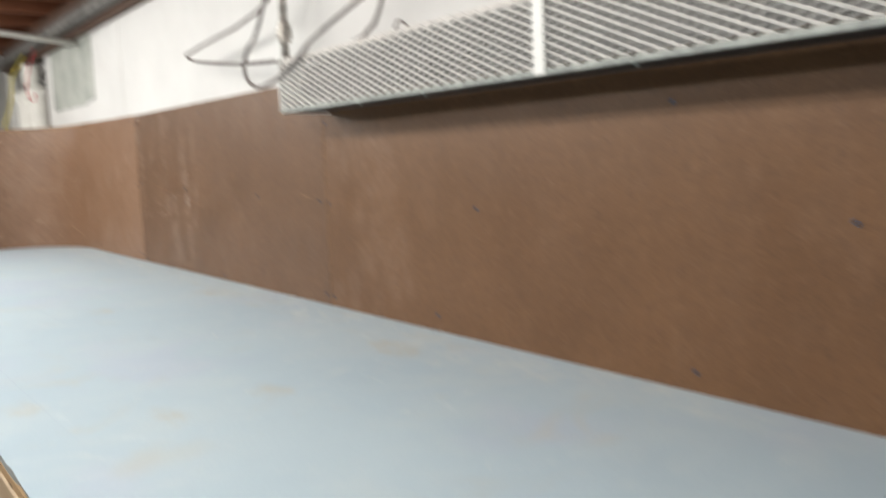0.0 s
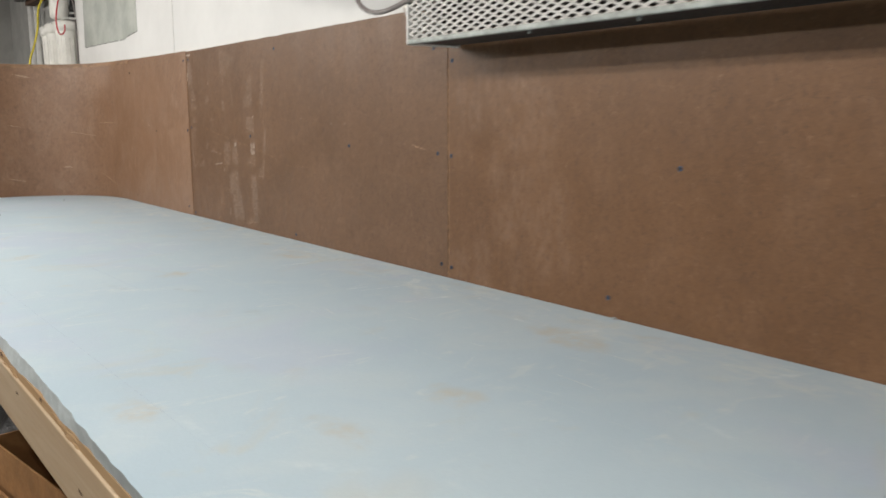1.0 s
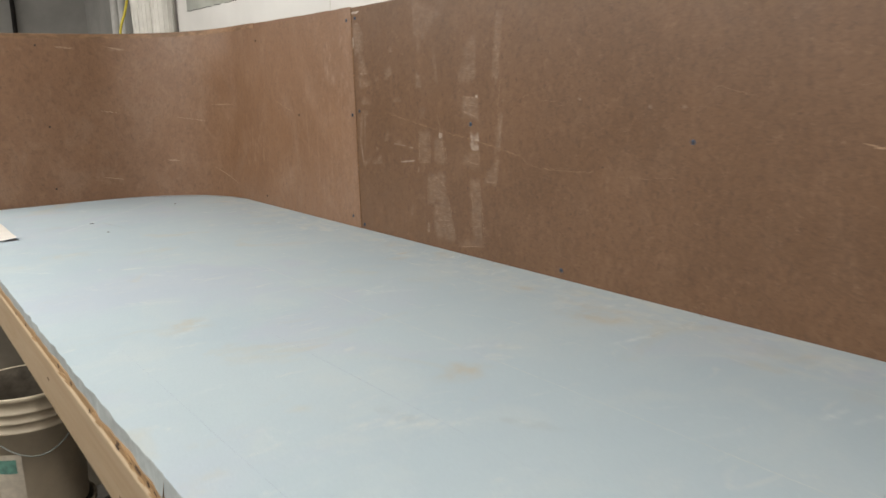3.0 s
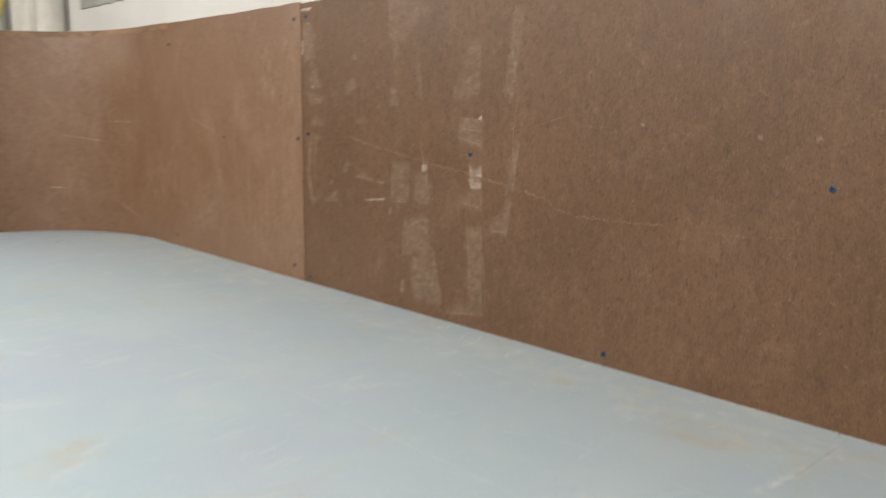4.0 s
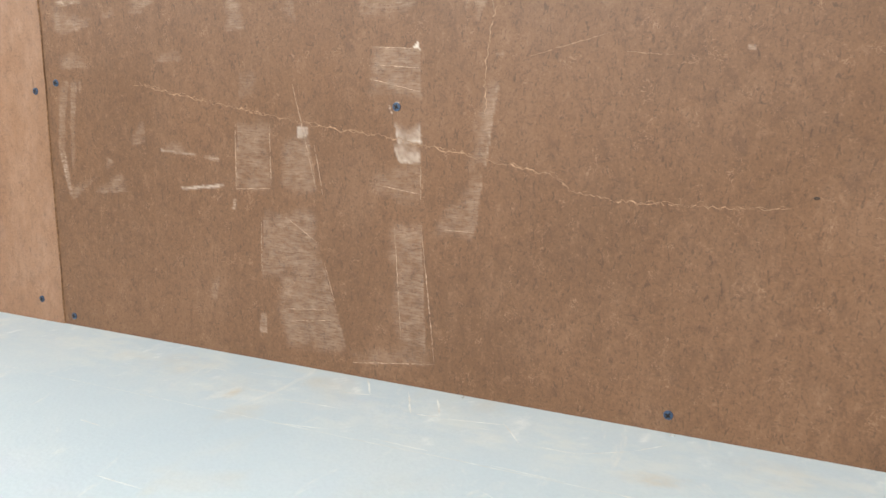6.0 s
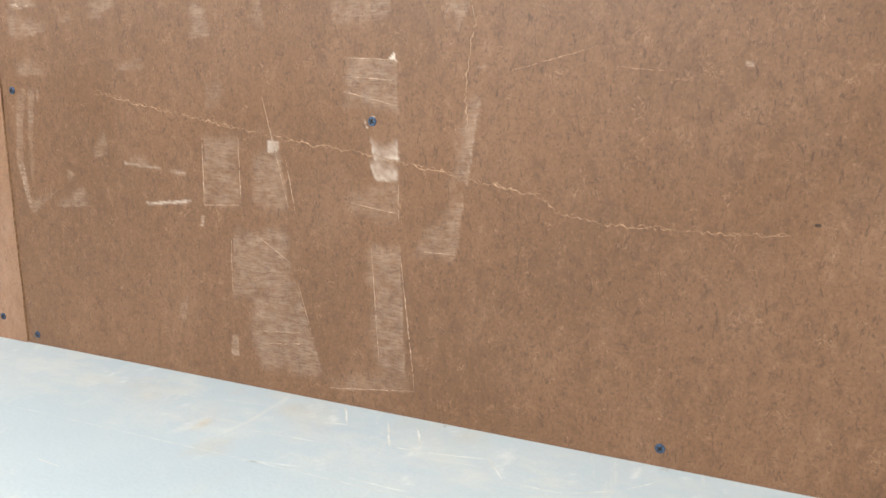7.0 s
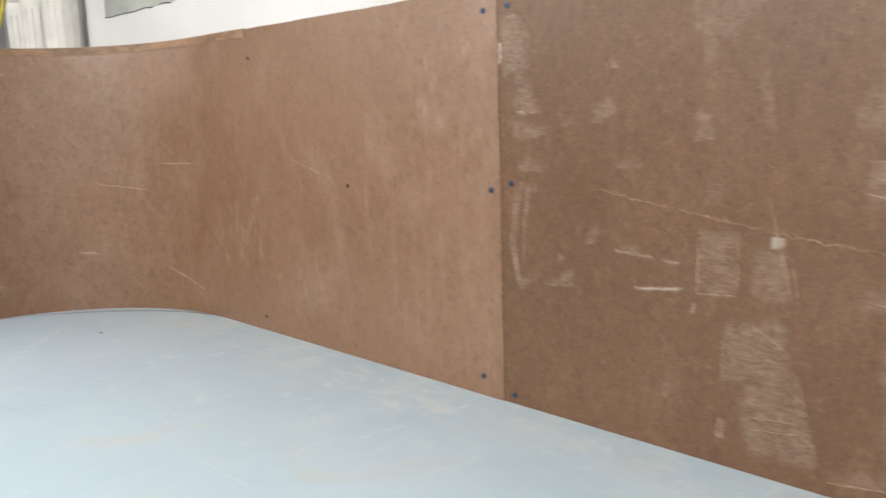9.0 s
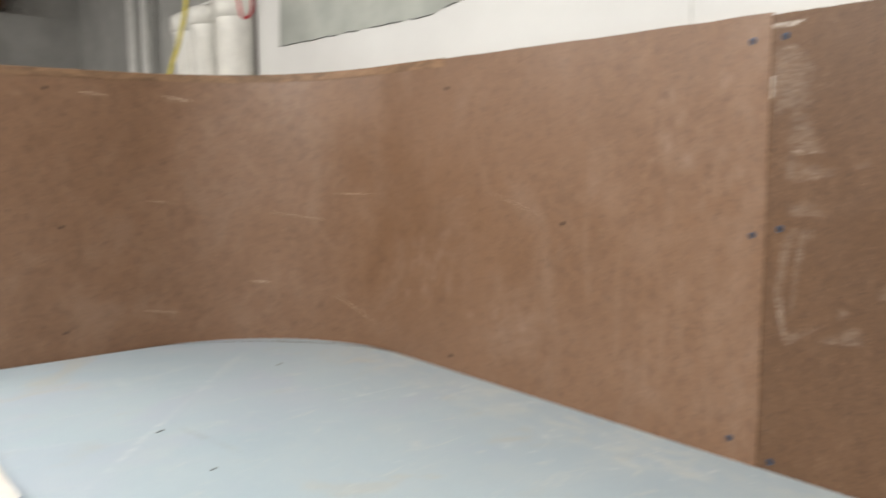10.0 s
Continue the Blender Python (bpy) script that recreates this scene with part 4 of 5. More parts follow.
# thin scraped edges of the old tape
for k, ((s0, z0), (s1, z1), amount) in enumerate((((-0.507, 1.368), (-0.560, 1.366), 0.5), ((-0.566, 1.178), (-0.582, 1.028), 0.34), ((-0.477, 1.013), (-0.582, 1.027), 0.3), ((-0.318, 1.283), (-0.316, 1.206), 0.5), ((-0.316, 1.206), (-0.366, 1.209), 0.4),
                                   ((-0.368, 1.284), (-0.368, 1.212), 0.3), ((-0.430, 1.262), (-0.440, 1.206), 0.28), ((-0.352, 1.176), (-0.350, 1.108), 0.4), ((-0.440, 1.128), (-0.455, 1.076), 0.1), ((-0.533, 1.176), (-0.540, 1.050), 0.22),
                                   ((-0.627, 1.178), (-0.590, 1.178), 0.4), ((-0.565, 1.244), (-0.565, 1.208), 0.4), ((-0.510, 1.222), (-0.566, 1.214), 0.25), ((-0.500, 1.336), (-0.563, 1.322), 0.3), ((-0.510, 1.350), (-0.563, 1.346), 0.25),
                                   ((-0.386, 1.178), (-0.432, 1.150), 0.25), ((-0.384, 1.066), (-0.446, 1.072), 0.35), ((-0.390, 1.052), (-0.452, 1.060), 0.3), ((-0.630, 1.487), (-0.646, 1.400), 0.35), ((-0.402, 1.330), (-0.431, 1.212), 0.25))):
    scratch(sheet_b, s0, z0, s1, z1, 0.0020 + 0.002 * amount * amount, 0.0005, -0.0008, TAPE_EDGE, 120 + k)


# a dark speck pressed into the fibre
bm = spun([(0.0021, 0.0), (0.0017, 0.0003), (0.0002, 0.0005)], 12)
for v in bm.verts:
    v.co = Vector((v.co.x * (1.3 + 0.5 * noise.noise(v.co * 400)), v.co.y * 0.75, v.co.z))
speck = part("dark_speck", bm, KNOT, sheet_b, "dark speck in the fibre")
speck.matrix_basis = Matrix.Translation(on_face(-0.949, 1.234, -0.0011)) @ Vector((-1, 0, 0)).to_track_quat("Z", "Y").to_matrix().to_4x4()


# ---- marks on the foam ----
STAIN, SMUDGE, SCUFF, CHALK = ("stain", 0.75), ("smudge", 0.6), ("scuff", 0.75), ("chalk", 0.8)


def foam_mark(x, y, w, h, turn, what, amount=1.0):
    for wear, mesh in FOAM_WEAR.values():
        wear.lay(what[0], x, y, w, h, what[1] * amount, turn, oval=True)


def foam_line(x0, y0, x1, y1, width, material, name="scored_line"):
    a, b = Vector((x0, y0)), Vector((x1, y1))
    d = (b - a).normalized()
    e = Vector((-d.y, d.x)) * width / 2
    bm = bmesh.new()
    n = max(6, int((b - a).length / 0.03))
    rows = []
    for k in range(n + 1):
        c = a.lerp(b, k / n) + e.normalized() * 0.0008 * noise.noise((k * 0.4, x0 * 9, y0))
        w = (0.35 + abs(noise.noise((k * 0.7, y0, x0)))) * min(1.0, 0.15 + 3.0 * min(k, n - k) / n)
        rows.append((bm.verts.new((*(c + e * w), TABLE + 0.0004)), bm.verts.new((*(c - e * w), TABLE + 0.0004))))
    for (p, q), (r, s) in zip(rows, rows[1:]):
        bm.faces.new((p, q, s, r))
    at(table, part(name, bm, material, table))


foam_mark(-0.675, -2.24, 0.060, 0.15, 4, STAIN)
foam_mark(-0.846, -2.03, 0.080, 0.14, 0, STAIN)
foam_mark(-0.140, -1.09, 0.110, 0.20, 20, STAIN)
foam_mark(-0.490, -2.23, 0.090, 0.12, 0, STAIN)
foam_mark(-0.160, -2.12, 0.110, 0.26, -10, STAIN)
foam_mark(-0.095, -1.06, 0.050, 0.16, 10, STAIN)
foam_mark(-0.104, -0.842, 0.030, 0.09, 10, STAIN)
foam_mark(-0.105, -0.390, 0.050, 0.016, 6, STAIN, 1.3)
foam_mark(-0.720, -0.66, 0.140, 0.12, 30, STAIN)
foam_mark(-0.480, -1.15, 0.120, 0.10, 0, STAIN)
foam_mark(-0.636, -1.218, 0.035, 0.12, 12, SMUDGE)
foam_mark(-0.525, -1.351, 0.035, 0.12, 30, SMUDGE)
foam_mark(-0.502, -1.625, 0.050, 0.08, 0, SMUDGE)
foam_mark(-0.180, -1.205, 0.130, 0.018, -4, SCUFF)
foam_mark(-0.090, -1.572, 0.014, 0.100, -45, SCUFF)
foam_mark(-0.225, -1.553, 0.080, 0.016, 0, SCUFF)
foam_mark(-0.138, -1.745, 0.090, 0.018, -18, SCUFF)
foam_mark(-0.069, -2.46, 0.090, 0.020, -20, SCUFF)
foam_mark(-0.069, -0.618, 0.060, 0.018, 12, SCUFF)
foam_mark(-0.035, -0.70, 0.075, 0.014, 18, SCUFF)
foam_mark(-0.036, -0.505, 0.055, 0.014, 30, SCUFF)
foam_mark(-0.166, 0.586, 0.050, 0.025, 0, SCUFF)
foam_mark(-0.134, 0.274, 0.050, 0.020, 60, SCUFF)
foam_mark(-0.208, 0.283, 0.035, 0.018, 40, SCUFF)
foam_mark(-0.330, -0.65, 0.200, 0.026, 35, SCUFF, 0.35)
for x0, y0, x1, y1, w, amount in (
        (-0.004, -0.455, -0.052, -0.490, 0.010, 0.7), (-0.052, -0.490, -0.044, -0.527, 0.006, 0.6), (-0.044, -0.527, -0.004, -0.500, 0.006, 0.5),
        (-0.018, -0.560, -0.071, -0.591, 0.006, 0.8), (-0.071, -0.591, -0.065, -0.622, 0.006, 0.8), (-0.065, -0.622, -0.021, -0.597, 0.006, 0.8),
        (-0.068, -0.623, -0.054, -0.689, 0.005, 0.7), (-0.042, -0.690, -0.092, -0.720, 0.014, 0.8), (-0.034, -0.872, -0.070, -0.886, 0.012, 0.7),
        (-0.019, -0.676, -0.080, -0.717, 0.012, 0.6), (-0.020, -0.585, -0.060, -0.626, 0.010, 0.5), (-0.046, -1.039, -0.102, -1.053, 0.016, 0.7), (-0.035, -1.068, -0.081, -1.085, 0.010, 0.6),
        (-0.155, -0.471, -0.141, -0.536, 0.004, 1.0), (-0.141, -0.586, -0.141, -0.650, 0.004, 1.2), (-0.145, -0.823, -0.148, -0.853, 0.005, 1.2), (-0.143, -0.700, -0.143, -0.780, 0.003, 0.6),
        (-0.088, -0.730, -0.086, -0.772, 0.004, 0.7), (-0.086, -0.772, -0.058, -0.816, 0.004, 0.7), (-0.058, -0.816, -0.029, -0.842, 0.004, 0.6),
        (-0.054, -1.546, -0.104, -1.601, 0.012, 1.1), (-0.104, -1.601, -0.181, -1.722, 0.007, 1.0), (-0.104, -1.601, -0.252, -1.581, 0.008, 0.9), (-0.150, -1.941, -0.141, -2.039, 0.008, 0.9)):
    if w > 0.0065:
        foam_mark((x0 + x1) / 2, (y0 + y1) / 2, math.hypot(x1 - x0, y1 - y0) * 1.15, w, math.degrees(math.atan2(y1 - y0, x1 - x0)), SCUFF, amount)
    else:
        foam_line(x0, y0, x1, y1, w * 0.55, SCUFF_LINE, "scuff_line")
# marks before the rounded corner
for x0, y0, x1, y1, w, amount in (
        (-0.242, 1.114, -0.500, 0.806, 0.016, 0.8), (-0.500, 0.806, -0.745, 0.515, 0.018, 0.7), (-0.133, 0.643, -0.300, 0.640, 0.012, 0.9), (-0.300, 0.640, -0.428, 0.638, 0.009, 0.5), (-0.150, 0.537, -0.132, 0.547, 0.012, 1.2),
        (-0.085, 0.564, -0.010, 0.572, 0.010, 0.9), (-0.095, 0.545, -0.032, 0.520, 0.007, 0.8), (-0.066, 0.436, -0.012, 0.404, 0.012, 1.0), (-0.066, 0.425, -0.048, 0.412, 0.012, 1.1),
        (-0.126, 0.247, -0.112, 0.217, 0.010, 1.3), (-0.202, 0.238, -0.188, 0.236, 0.012, 1.1), (-0.170, 0.135, -0.140, 0.108, 0.014, 0.8), (-0.121, 0.054, -0.060, 0.020, 0.030, 0.5)):
    foam_mark((x0 + x1) / 2, (y0 + y1) / 2, math.hypot(x1 - x0, y1 - y0) * 1.15, w, math.degrees(math.atan2(y1 - y0, x1 - x0)), SCUFF, amount)
foam_mark(-0.545, 0.593, 0.27, 0.014, -80, SMUDGE, 1.7)
foam_mark(-0.113, 0.012, 0.016, 0.004, -10, SMUDGE, 1.5)
foam_mark(-0.142, 0.434, 0.050, 0.050, 0, STAIN, 0.6)
foam_mark(-0.110, 0.136, 0.060, 0.040, 20, STAIN, 0.6)
rnd = random.Random(12)
for k in range(60):
    # a chalky band where things were pushed along the wall
    y = -2.9 + 0.067 * k
    foam_mark(rnd.uniform(-0.10, -0.02), y, rnd.uniform(0.10, 0.24), rnd.uniform(0.12, 0.30), rnd.uniform(-20, 20), CHALK, rnd.uniform(0.35, 0.95))
for k in range(22):
    foam_mark(-0.03 - 0.12 * rnd.random(), rnd.uniform(-2.3, 0.2), rnd.uniform(0.03, 0.08), rnd.uniform(0.05, 0.16), rnd.uniform(-15, 15), STAIN, rnd.uniform(0.25, 0.60))
for k in range(140):
    # short pale smears drawn out from the wall, in loose clusters
    y = rnd.choice((-1.9, -1.5, -1.3, -1.1, -0.95, -0.85, -0.6, -0.3, -0.1, 0.1, 0.4, 0.7)) + rnd.gauss(0, 0.12)
    foam_mark(-0.010 - 0.13 * rnd.random() ** 1.4, y, rnd.uniform(0.02, 0.06), rnd.uniform(0.003, 0.008), rnd.gauss(28, 16), SCUFF, rnd.uniform(0.4, 1.1))
for k in range(84):
    # dragged lines, most of them along the table
    x, y, size, turn = -0.02 - 0.42 * rnd.random() ** 1.3, rnd.uniform(-2.6, 0.8), rnd.uniform(0.02, 0.10), radians(rnd.gauss(92, 10) if k % 3 else rnd.uniform(0, 180))
    foam_line(x, y, min(-0.008, x + size * math.cos(turn)), y + size * math.sin(turn), rnd.uniform(0.0010, 0.0026), SCUFF_LINE, "scuff_line")
for k in range(40):
    foam_mark(rnd.uniform(-0.88, -0.02), rnd.uniform(-2.7, 1.1), rnd.uniform(0.03, 0.14), rnd.uniform(0.003, 0.008), rnd.uniform(0, 180), SCUFF, rnd.uniform(0.15, 0.45))
for k in range(18):
    foam_mark(rnd.uniform(-0.85, -0.05), rnd.uniform(-2.7, 0.9), rnd.uniform(0.05, 0.16), rnd.uniform(0.04, 0.10), rnd.uniform(0, 180), STAIN, rnd.uniform(0.12, 0.35))
for k in range(16):
    foam_mark(-0.03 - 0.2 * rnd.random(), rnd.uniform(-1.3, 0.9), rnd.uniform(0.05, 0.12), rnd.uniform(0.02, 0.05), rnd.uniform(60, 120), SCUFF, rnd.uniform(0.15, 0.35))
for k in range(16):
    foam_mark(rnd.uniform(-0.88, -0.30), rnd.uniform(-2.7, 1.1), rnd.uniform(0.05, 0.22), rnd.uniform(0.010, 0.030), rnd.uniform(0, 180), SCUFF, 0.35)
for wear, mesh in FOAM_WEAR.values():
    wear.keep(mesh)
foam_line(-0.440, 1.160, -0.400, -2.70, 0.0014, PALE_LINE)
foam_line(-0.160, -0.05, -0.137, -1.20, 0.0020, PALE_LINE)
foam_line(-0.137, -1.21, -0.120, -2.30, 0.0016, PALE_LINE)
foam_line(-0.845, -0.62, -0.815, -2.42, 0.0010, PENCIL, "pencil_line")
foam_line(-0.620, -0.80, -0.600, -1.45, 0.0014, PENCIL, "pencil_line")
foam_line(-0.010, GAP, -0.200, GAP - 0.008, 0.0014, STAIN_LINE, "joint_line")


def chip(x, y, w, h, turn):
    bm = bmesh.new()
    box(-w / 2, w / 2, -h / 2, h / 2, 0, 0.0014, 0.0004, bm)
    bmesh.ops.transform(bm, verts=bm.verts, matrix=pose(x, y, TABLE + 0.0002, 4, 0, turn))
    tagged(part("debris_chip", bm, BLACK_SCREW), "small dark chip lying on the blue foam", "debris", "dark chips")


def foam_crumb(y, size, seed):
    """A torn bit of foam caught between the board and the wall."""
    bm = bmesh.new()
    bmesh.ops.create_icosphere(bm, subdivisions=1, radius=size / 2)
    for v in bm.verts:
        v.co *= 0.8 + 0.5 * noise.noise(v.co * 300 + Vector((seed, 0, 0)))
        v.co.z *= 0.6
        v.co.y *= 1.5
    low = min(v.co.z for v in bm.verts)
    bmesh.ops.transform(bm, verts=bm.verts, matrix=pose(-0.004 - size * 0.5, y, TABLE + 0.0002 - low, 0, 0, seed * 31))
    tagged(part("foam_crumb", bm, FOAM_EDGE), "pale torn foam crumb lying against the backdrop", "debris", "foam crumbs")


for k, (y, size) in enumerate(((-0.842, 0.006), (-1.06, 0.004), (-1.19, 0.007), (-1.23, 0.005), (-1.62, 0.006), (-1.86, 0.008), (-2.05, 0.006), (-2.09, 0.009), (-0.62, 0.004), (0.31, 0.005))):
    foam_crumb(y, size, k + 1)
chip(-0.592, 0.677, 0.011, 0.003, 20)
chip(-0.589, 0.471, 0.006, 0.003, 10)
chip(-0.250, 0.939, 0.005, 0.004, 0)


# ---- heater on the wall ----
HX, HZ0, HZ1, HY0, HY1 = -0.136, 1.516, 1.648, -3.62, -1.630
heater = empty("wall_heater", "long wall heater behind painted expanded metal mesh", "heater", (0, -2.6, HZ0))


def heat(name, bm, material, label="", smooth=False):
    return at(heater, part(name, bm, material, heater, label, smooth))


channel = heat("bottom_channel", box(HX - 0.004, HX + 0.004, HY0, HY1, HZ0 - 0.003, HZ0 + 0.0075, 0.003), CHANNEL_STEEL, "dusty grey lower channel")
heat("bottom_lip", box(HX + 0.003, HX + 0.012, HY0, HY1, HZ0 - 0.002, HZ0 + 0.001), GALV)
heat("top_plate", box(HX + 0.055, 0.004, HY0, HY1, HZ1 - 0.004, HZ1 - 0.001), DARK_METAL, "dark top plate behind the mesh")
heat("end_plate", box(HX - 0.002, 0.004, HY1, HY1 + 0.006, HZ0 - 0.003, HZ1 + 0.001, 0.0026), WHITE_METAL, "white end plate")
heat("strap", box(HX - 0.007, HX - 0.003, -2.571, -2.545, HZ0 - 0.002, HZ1 + 0.002, 0.001), WHITE_METAL, "white vertical strap across the mesh")
# added pan: keeps lamp light off the wall below and darkens the underside
heat("bottom_pan", box(HX + 0.012, -0.016, HY0, HY1, HZ0 + 0.0005, HZ0 + 0.003), DARK_METAL, "dark closed underside")
heat("back_plate", box(-0.030, -0.012, HY0, HY1 - 0.01, HZ0 + 0.03, HZ1 - 0.002), FIN_METAL)
heat("heating_pipe", tube([(-0.075, HY0, 1.585), (-0.075, HY1 - 0.01, 1.585)], 0.011, 12), DARK_METAL, "finned heating pipe", True)
bm = bmesh.new()
for k in range(150):
    y = HY0 + 0.02 + k * 0.0127
    if y < HY1 - 0.04:
        box(-0.110, -0.040, y, y + 0.0008, 1.548, 1.622, 0, bm)
tagged(heat("heating_fin_pack", bm, FIN_METAL), kind="stuff")
# expanded metal: slit-and-stretched strands, each turned on edge, bent back over the top of the heater
LW, SW, STRAND, BEND = 0.0325, 0.0138, 0.0052, 0.020
RISE = HZ1 - BEND - HZ0 - 0.004


def guard(y, v):
    """A place on the guard and its outward and upward directions, v along its section from the bottom."""
    if v < RISE:
        return Vector((HX, y, HZ0 + 0.004 + v)), Vector((-1, 0, 0)), Vector((0, 0, 1))
    a = min((v - RISE) / BEND, math.pi / 2)
    out, up = Vector((-math.cos(a), 0, math.sin(a))), Vector((math.sin(a), 0, math.cos(a)))
    return Vector((HX + BEND, y, HZ1 - BEND)) + out * BEND + up * max(0.0, v - RISE - BEND * math.pi / 2), out, up


bm = bmesh.new()
for i in range(int((HY1 - HY0) / LW) + 1):
    for j in range(int((RISE + BEND * math.pi / 2 + 0.03) / SW * 2)):
        y0 = HY0 + i * LW + (0 if j % 2 == 0 else LW / 2)
        for sign in (1, -1):
            y1 = y0 + sign * LW / 2
            if max(y0, y1) > HY1 or min(y0, y1) < HY0:
                continue
            (a, out, up), (b, *_) = guard(y0, j * SW / 2), guard(y1, (j + 1) * SW / 2)
            d = (b - a).normalized()
            n1 = out * 0.55 + up * 0.84
            n1 = (n1 - d * n1.dot(d)).normalized()
            n2 = d.cross(n1)
            # the strand is widest at the knots
            ring = [[bm.verts.new(p + n1 * (u * w * STRAND / 2) + n2 * (v * 0.0009)) for u, v in ((-1, -1), (1, -1), (1, 1), (-1, 1))] for p, w in ((a - d * 0.0012, 1.25), (a.lerp(b, 0.3), 0.85), (a.lerp(b, 0.7), 0.85), (b + d * 0.0012, 1.25))]
            for p, q in zip(ring, ring[1:]):
                for k in range(4):
                    bm.faces.new((p[k], p[(k + 1) % 4], q[(k + 1) % 4], q[k]))
heat("expanded_mesh", bm, MESH_PAINT, "painted expanded metal mesh")
for y in (-1.98, -2.22, -2.74, -3.1):
    part("bolt", spun([(0.001, -0.006), (0.0035, -0.006), (0.0038, 0.0), (0.001, 0.0)], 6, (HX + 0.012, y, HZ0 - 0.002)), GALV, channel)
riser = heat("riser_pipe", tube([(-0.072, HY1 + 0.085, 1.585), (-0.072, HY1 + 0.085, 2.19)], 0.0105, 14), PIPE, "grey pipe rising to the ceiling", True)
part("pipe_union", spun([(0.011, 0.0), (0.017, 0.002), (0.017, 0.014), (0.021, 0.016), (0.021, 0.036), (0.017, 0.038), (0.017, 0.052), (0.011, 0.054)], 8, (-0.072, HY1 + 0.085, 1.70)), PIPE, riser, "pipe union nut")
heat("elbow", tube([(-0.072, HY1 - 0.005, 1.585), (-0.072, HY1 + 0.070, 1.585), (-0.072, HY1 + 0.085, 1.600), (-0.072, HY1 + 0.085, 1.625)], 0.0145, 12), PIPE, "", True)


def cable(name, points, radius, material, label):
    ob = part(name, tube(smooth_path(points), radius, 8), material, None, "", True)
    return tagged(ob, label, "cable", "loose cables")


cable("cable", [(-0.06, -1.75, 2.03), (-0.09, -1.52, 1.83), (-0.10, -1.341, 1.779), (-0.10, -1.198, 1.767), (-0.10, -0.984, 1.751), (-0.10, -0.918, 1.739), (-0.10, -1.01, 1.713), (-0.10, -1.284, 1.676), (-0.095, -1.537, 1.655),
                (-0.09, -1.729, 1.652), (-0.06, -1.95, 1.655)], 0.0050, CABLE, "grey cable looped beside the heater pipe")
cable("cable", [(-0.10, -1.62, 1.98), (-0.14, -1.535, 1.742), (-0.14, -1.465, 1.693), (-0.14, -1.433, 1.654), (-0.14, -1.452, 1.611), (-0.14, -1.513, 1.589), (-0.14, -1.595, 1.594), (-0.14, -1.695, 1.619),
                (-0.14, -1.791, 1.661), (-0.13, -1.863, 1.692), (-0.06, -2.02, 1.80), (-0.03, -2.08, 1.98)], 0.0054, CABLE, "grey cable hanging in a loop over the heater")
cable("cable", [(-0.02, -2.05, 1.98), (-0.08, -2.016, 1.72), (-0.10, -1.992, 1.668), (-0.095, -1.955, 1.6575), (-0.08, -1.90, 1.6575)], 0.0050, CABLE, "grey cable lying on the heater top")
cable("cable", [(-0.10, -2.093, 1.655), (-0.10, -2.105, 1.668), (-0.10, -2.122, 1.668), (-0.10, -2.140, 1.655)], 0.0030, CABLE, "short wire stub on the heater")


# ---- behind the backdrop ----

def filter_housing(x, y, label):
    h = empty("water_filter", label, "filter", (x, y, 1.48), "water filter housings")
    bowl = part("bowl", spun([(0.002, 0.0), (0.030, 0.002), (0.042, 0.012), (0.0448, 0.05), (0.0518, 0.30), (0.054, 0.315), (0.054, 0.33)], 32), WHITE_PLASTIC, h, "", True)
    for k in range(16):
        a = 2 * math.pi * k / 16
        part("rib", tube([(0.0440 * math.cos(a), 0.0440 * math.sin(a), 0.05), (0.0508 * math.cos(a), 0.0508 * math.sin(a), 0.295)], 0.0024, 6), WHITE_PLASTIC, bowl, "", True)
    part("cap", spun([(0.054, 0.33), (0.061, 0.332), (0.061, 0.372), (0.055, 0.380), (0.030, 0.386), (0.002, 0.388)], 32), WHITE_PLASTIC, h, "", True)
    return h


for x, y in ((-0.034, 1.575), (-0.040, 1.735), (-0.032, 1.895)):
    filter_housing(x, y, "white plastic water filter housing on the wall")
tagged(part("filter_bracket", box(-0.055, 0.058, 1.51, 1.97, 1.869, 1.876, 0.001), WHITE_METAL), "white metal bracket holding the water filters", "bracket")
can = empty("membrane_canister", "white canister with dark fittings above the filters", "canister", (-0.055, 1.60, 1.922))
canister = part("body", spun([(0.002, -0.049), (0.040, -0.047), (0.047, -0.036), (0.047, 0.060), (0.040, 0.072), (0.002, 0.075)], 28), WHITE_PLASTIC, can, "", True)
part("valve", spun([(0.002, -0.03), (0.020, -0.028), (0.022, 0.0), (0.014, 0.004), (0.014, 0.03), (0.002, 0.032)], 16, (0.062, -0.015, 0.02)), DARK_METAL, canister, "dark valve", True)
part("fitting", spun([(0.002, 0), (0.016, 0.001), (0.016, 0.02), (0.002, 0.022)], 12, (0.050, -0.035, -0.045)), DARK_METAL, canister, "dark pipe fitting", True)
cable("yellow_cord", [(-0.078, 1.60, 2.052), (-0.150, 1.60, 1.93), (-0.165, 1.60, 1.82), (-0.188, 1.60, 1.73), (-0.215, 1.60, 1.64), (-0.22, 1.60, 1.45)], 0.0055, YELLOW, "yellow cord hanging beside the water filters")
cable("red_tube", [(-0.078, 1.33, 2.052), (-0.115, 1.33, 1.95), (-0.135, 1.33, 1.85), (-0.130, 1.33, 1.785), (-0.115, 1.33, 1.772), (-0.100, 1.33, 1.79), (-0.098, 1.33, 1.82)], 0.0035, RED, "thin red tube hanging in a hook")
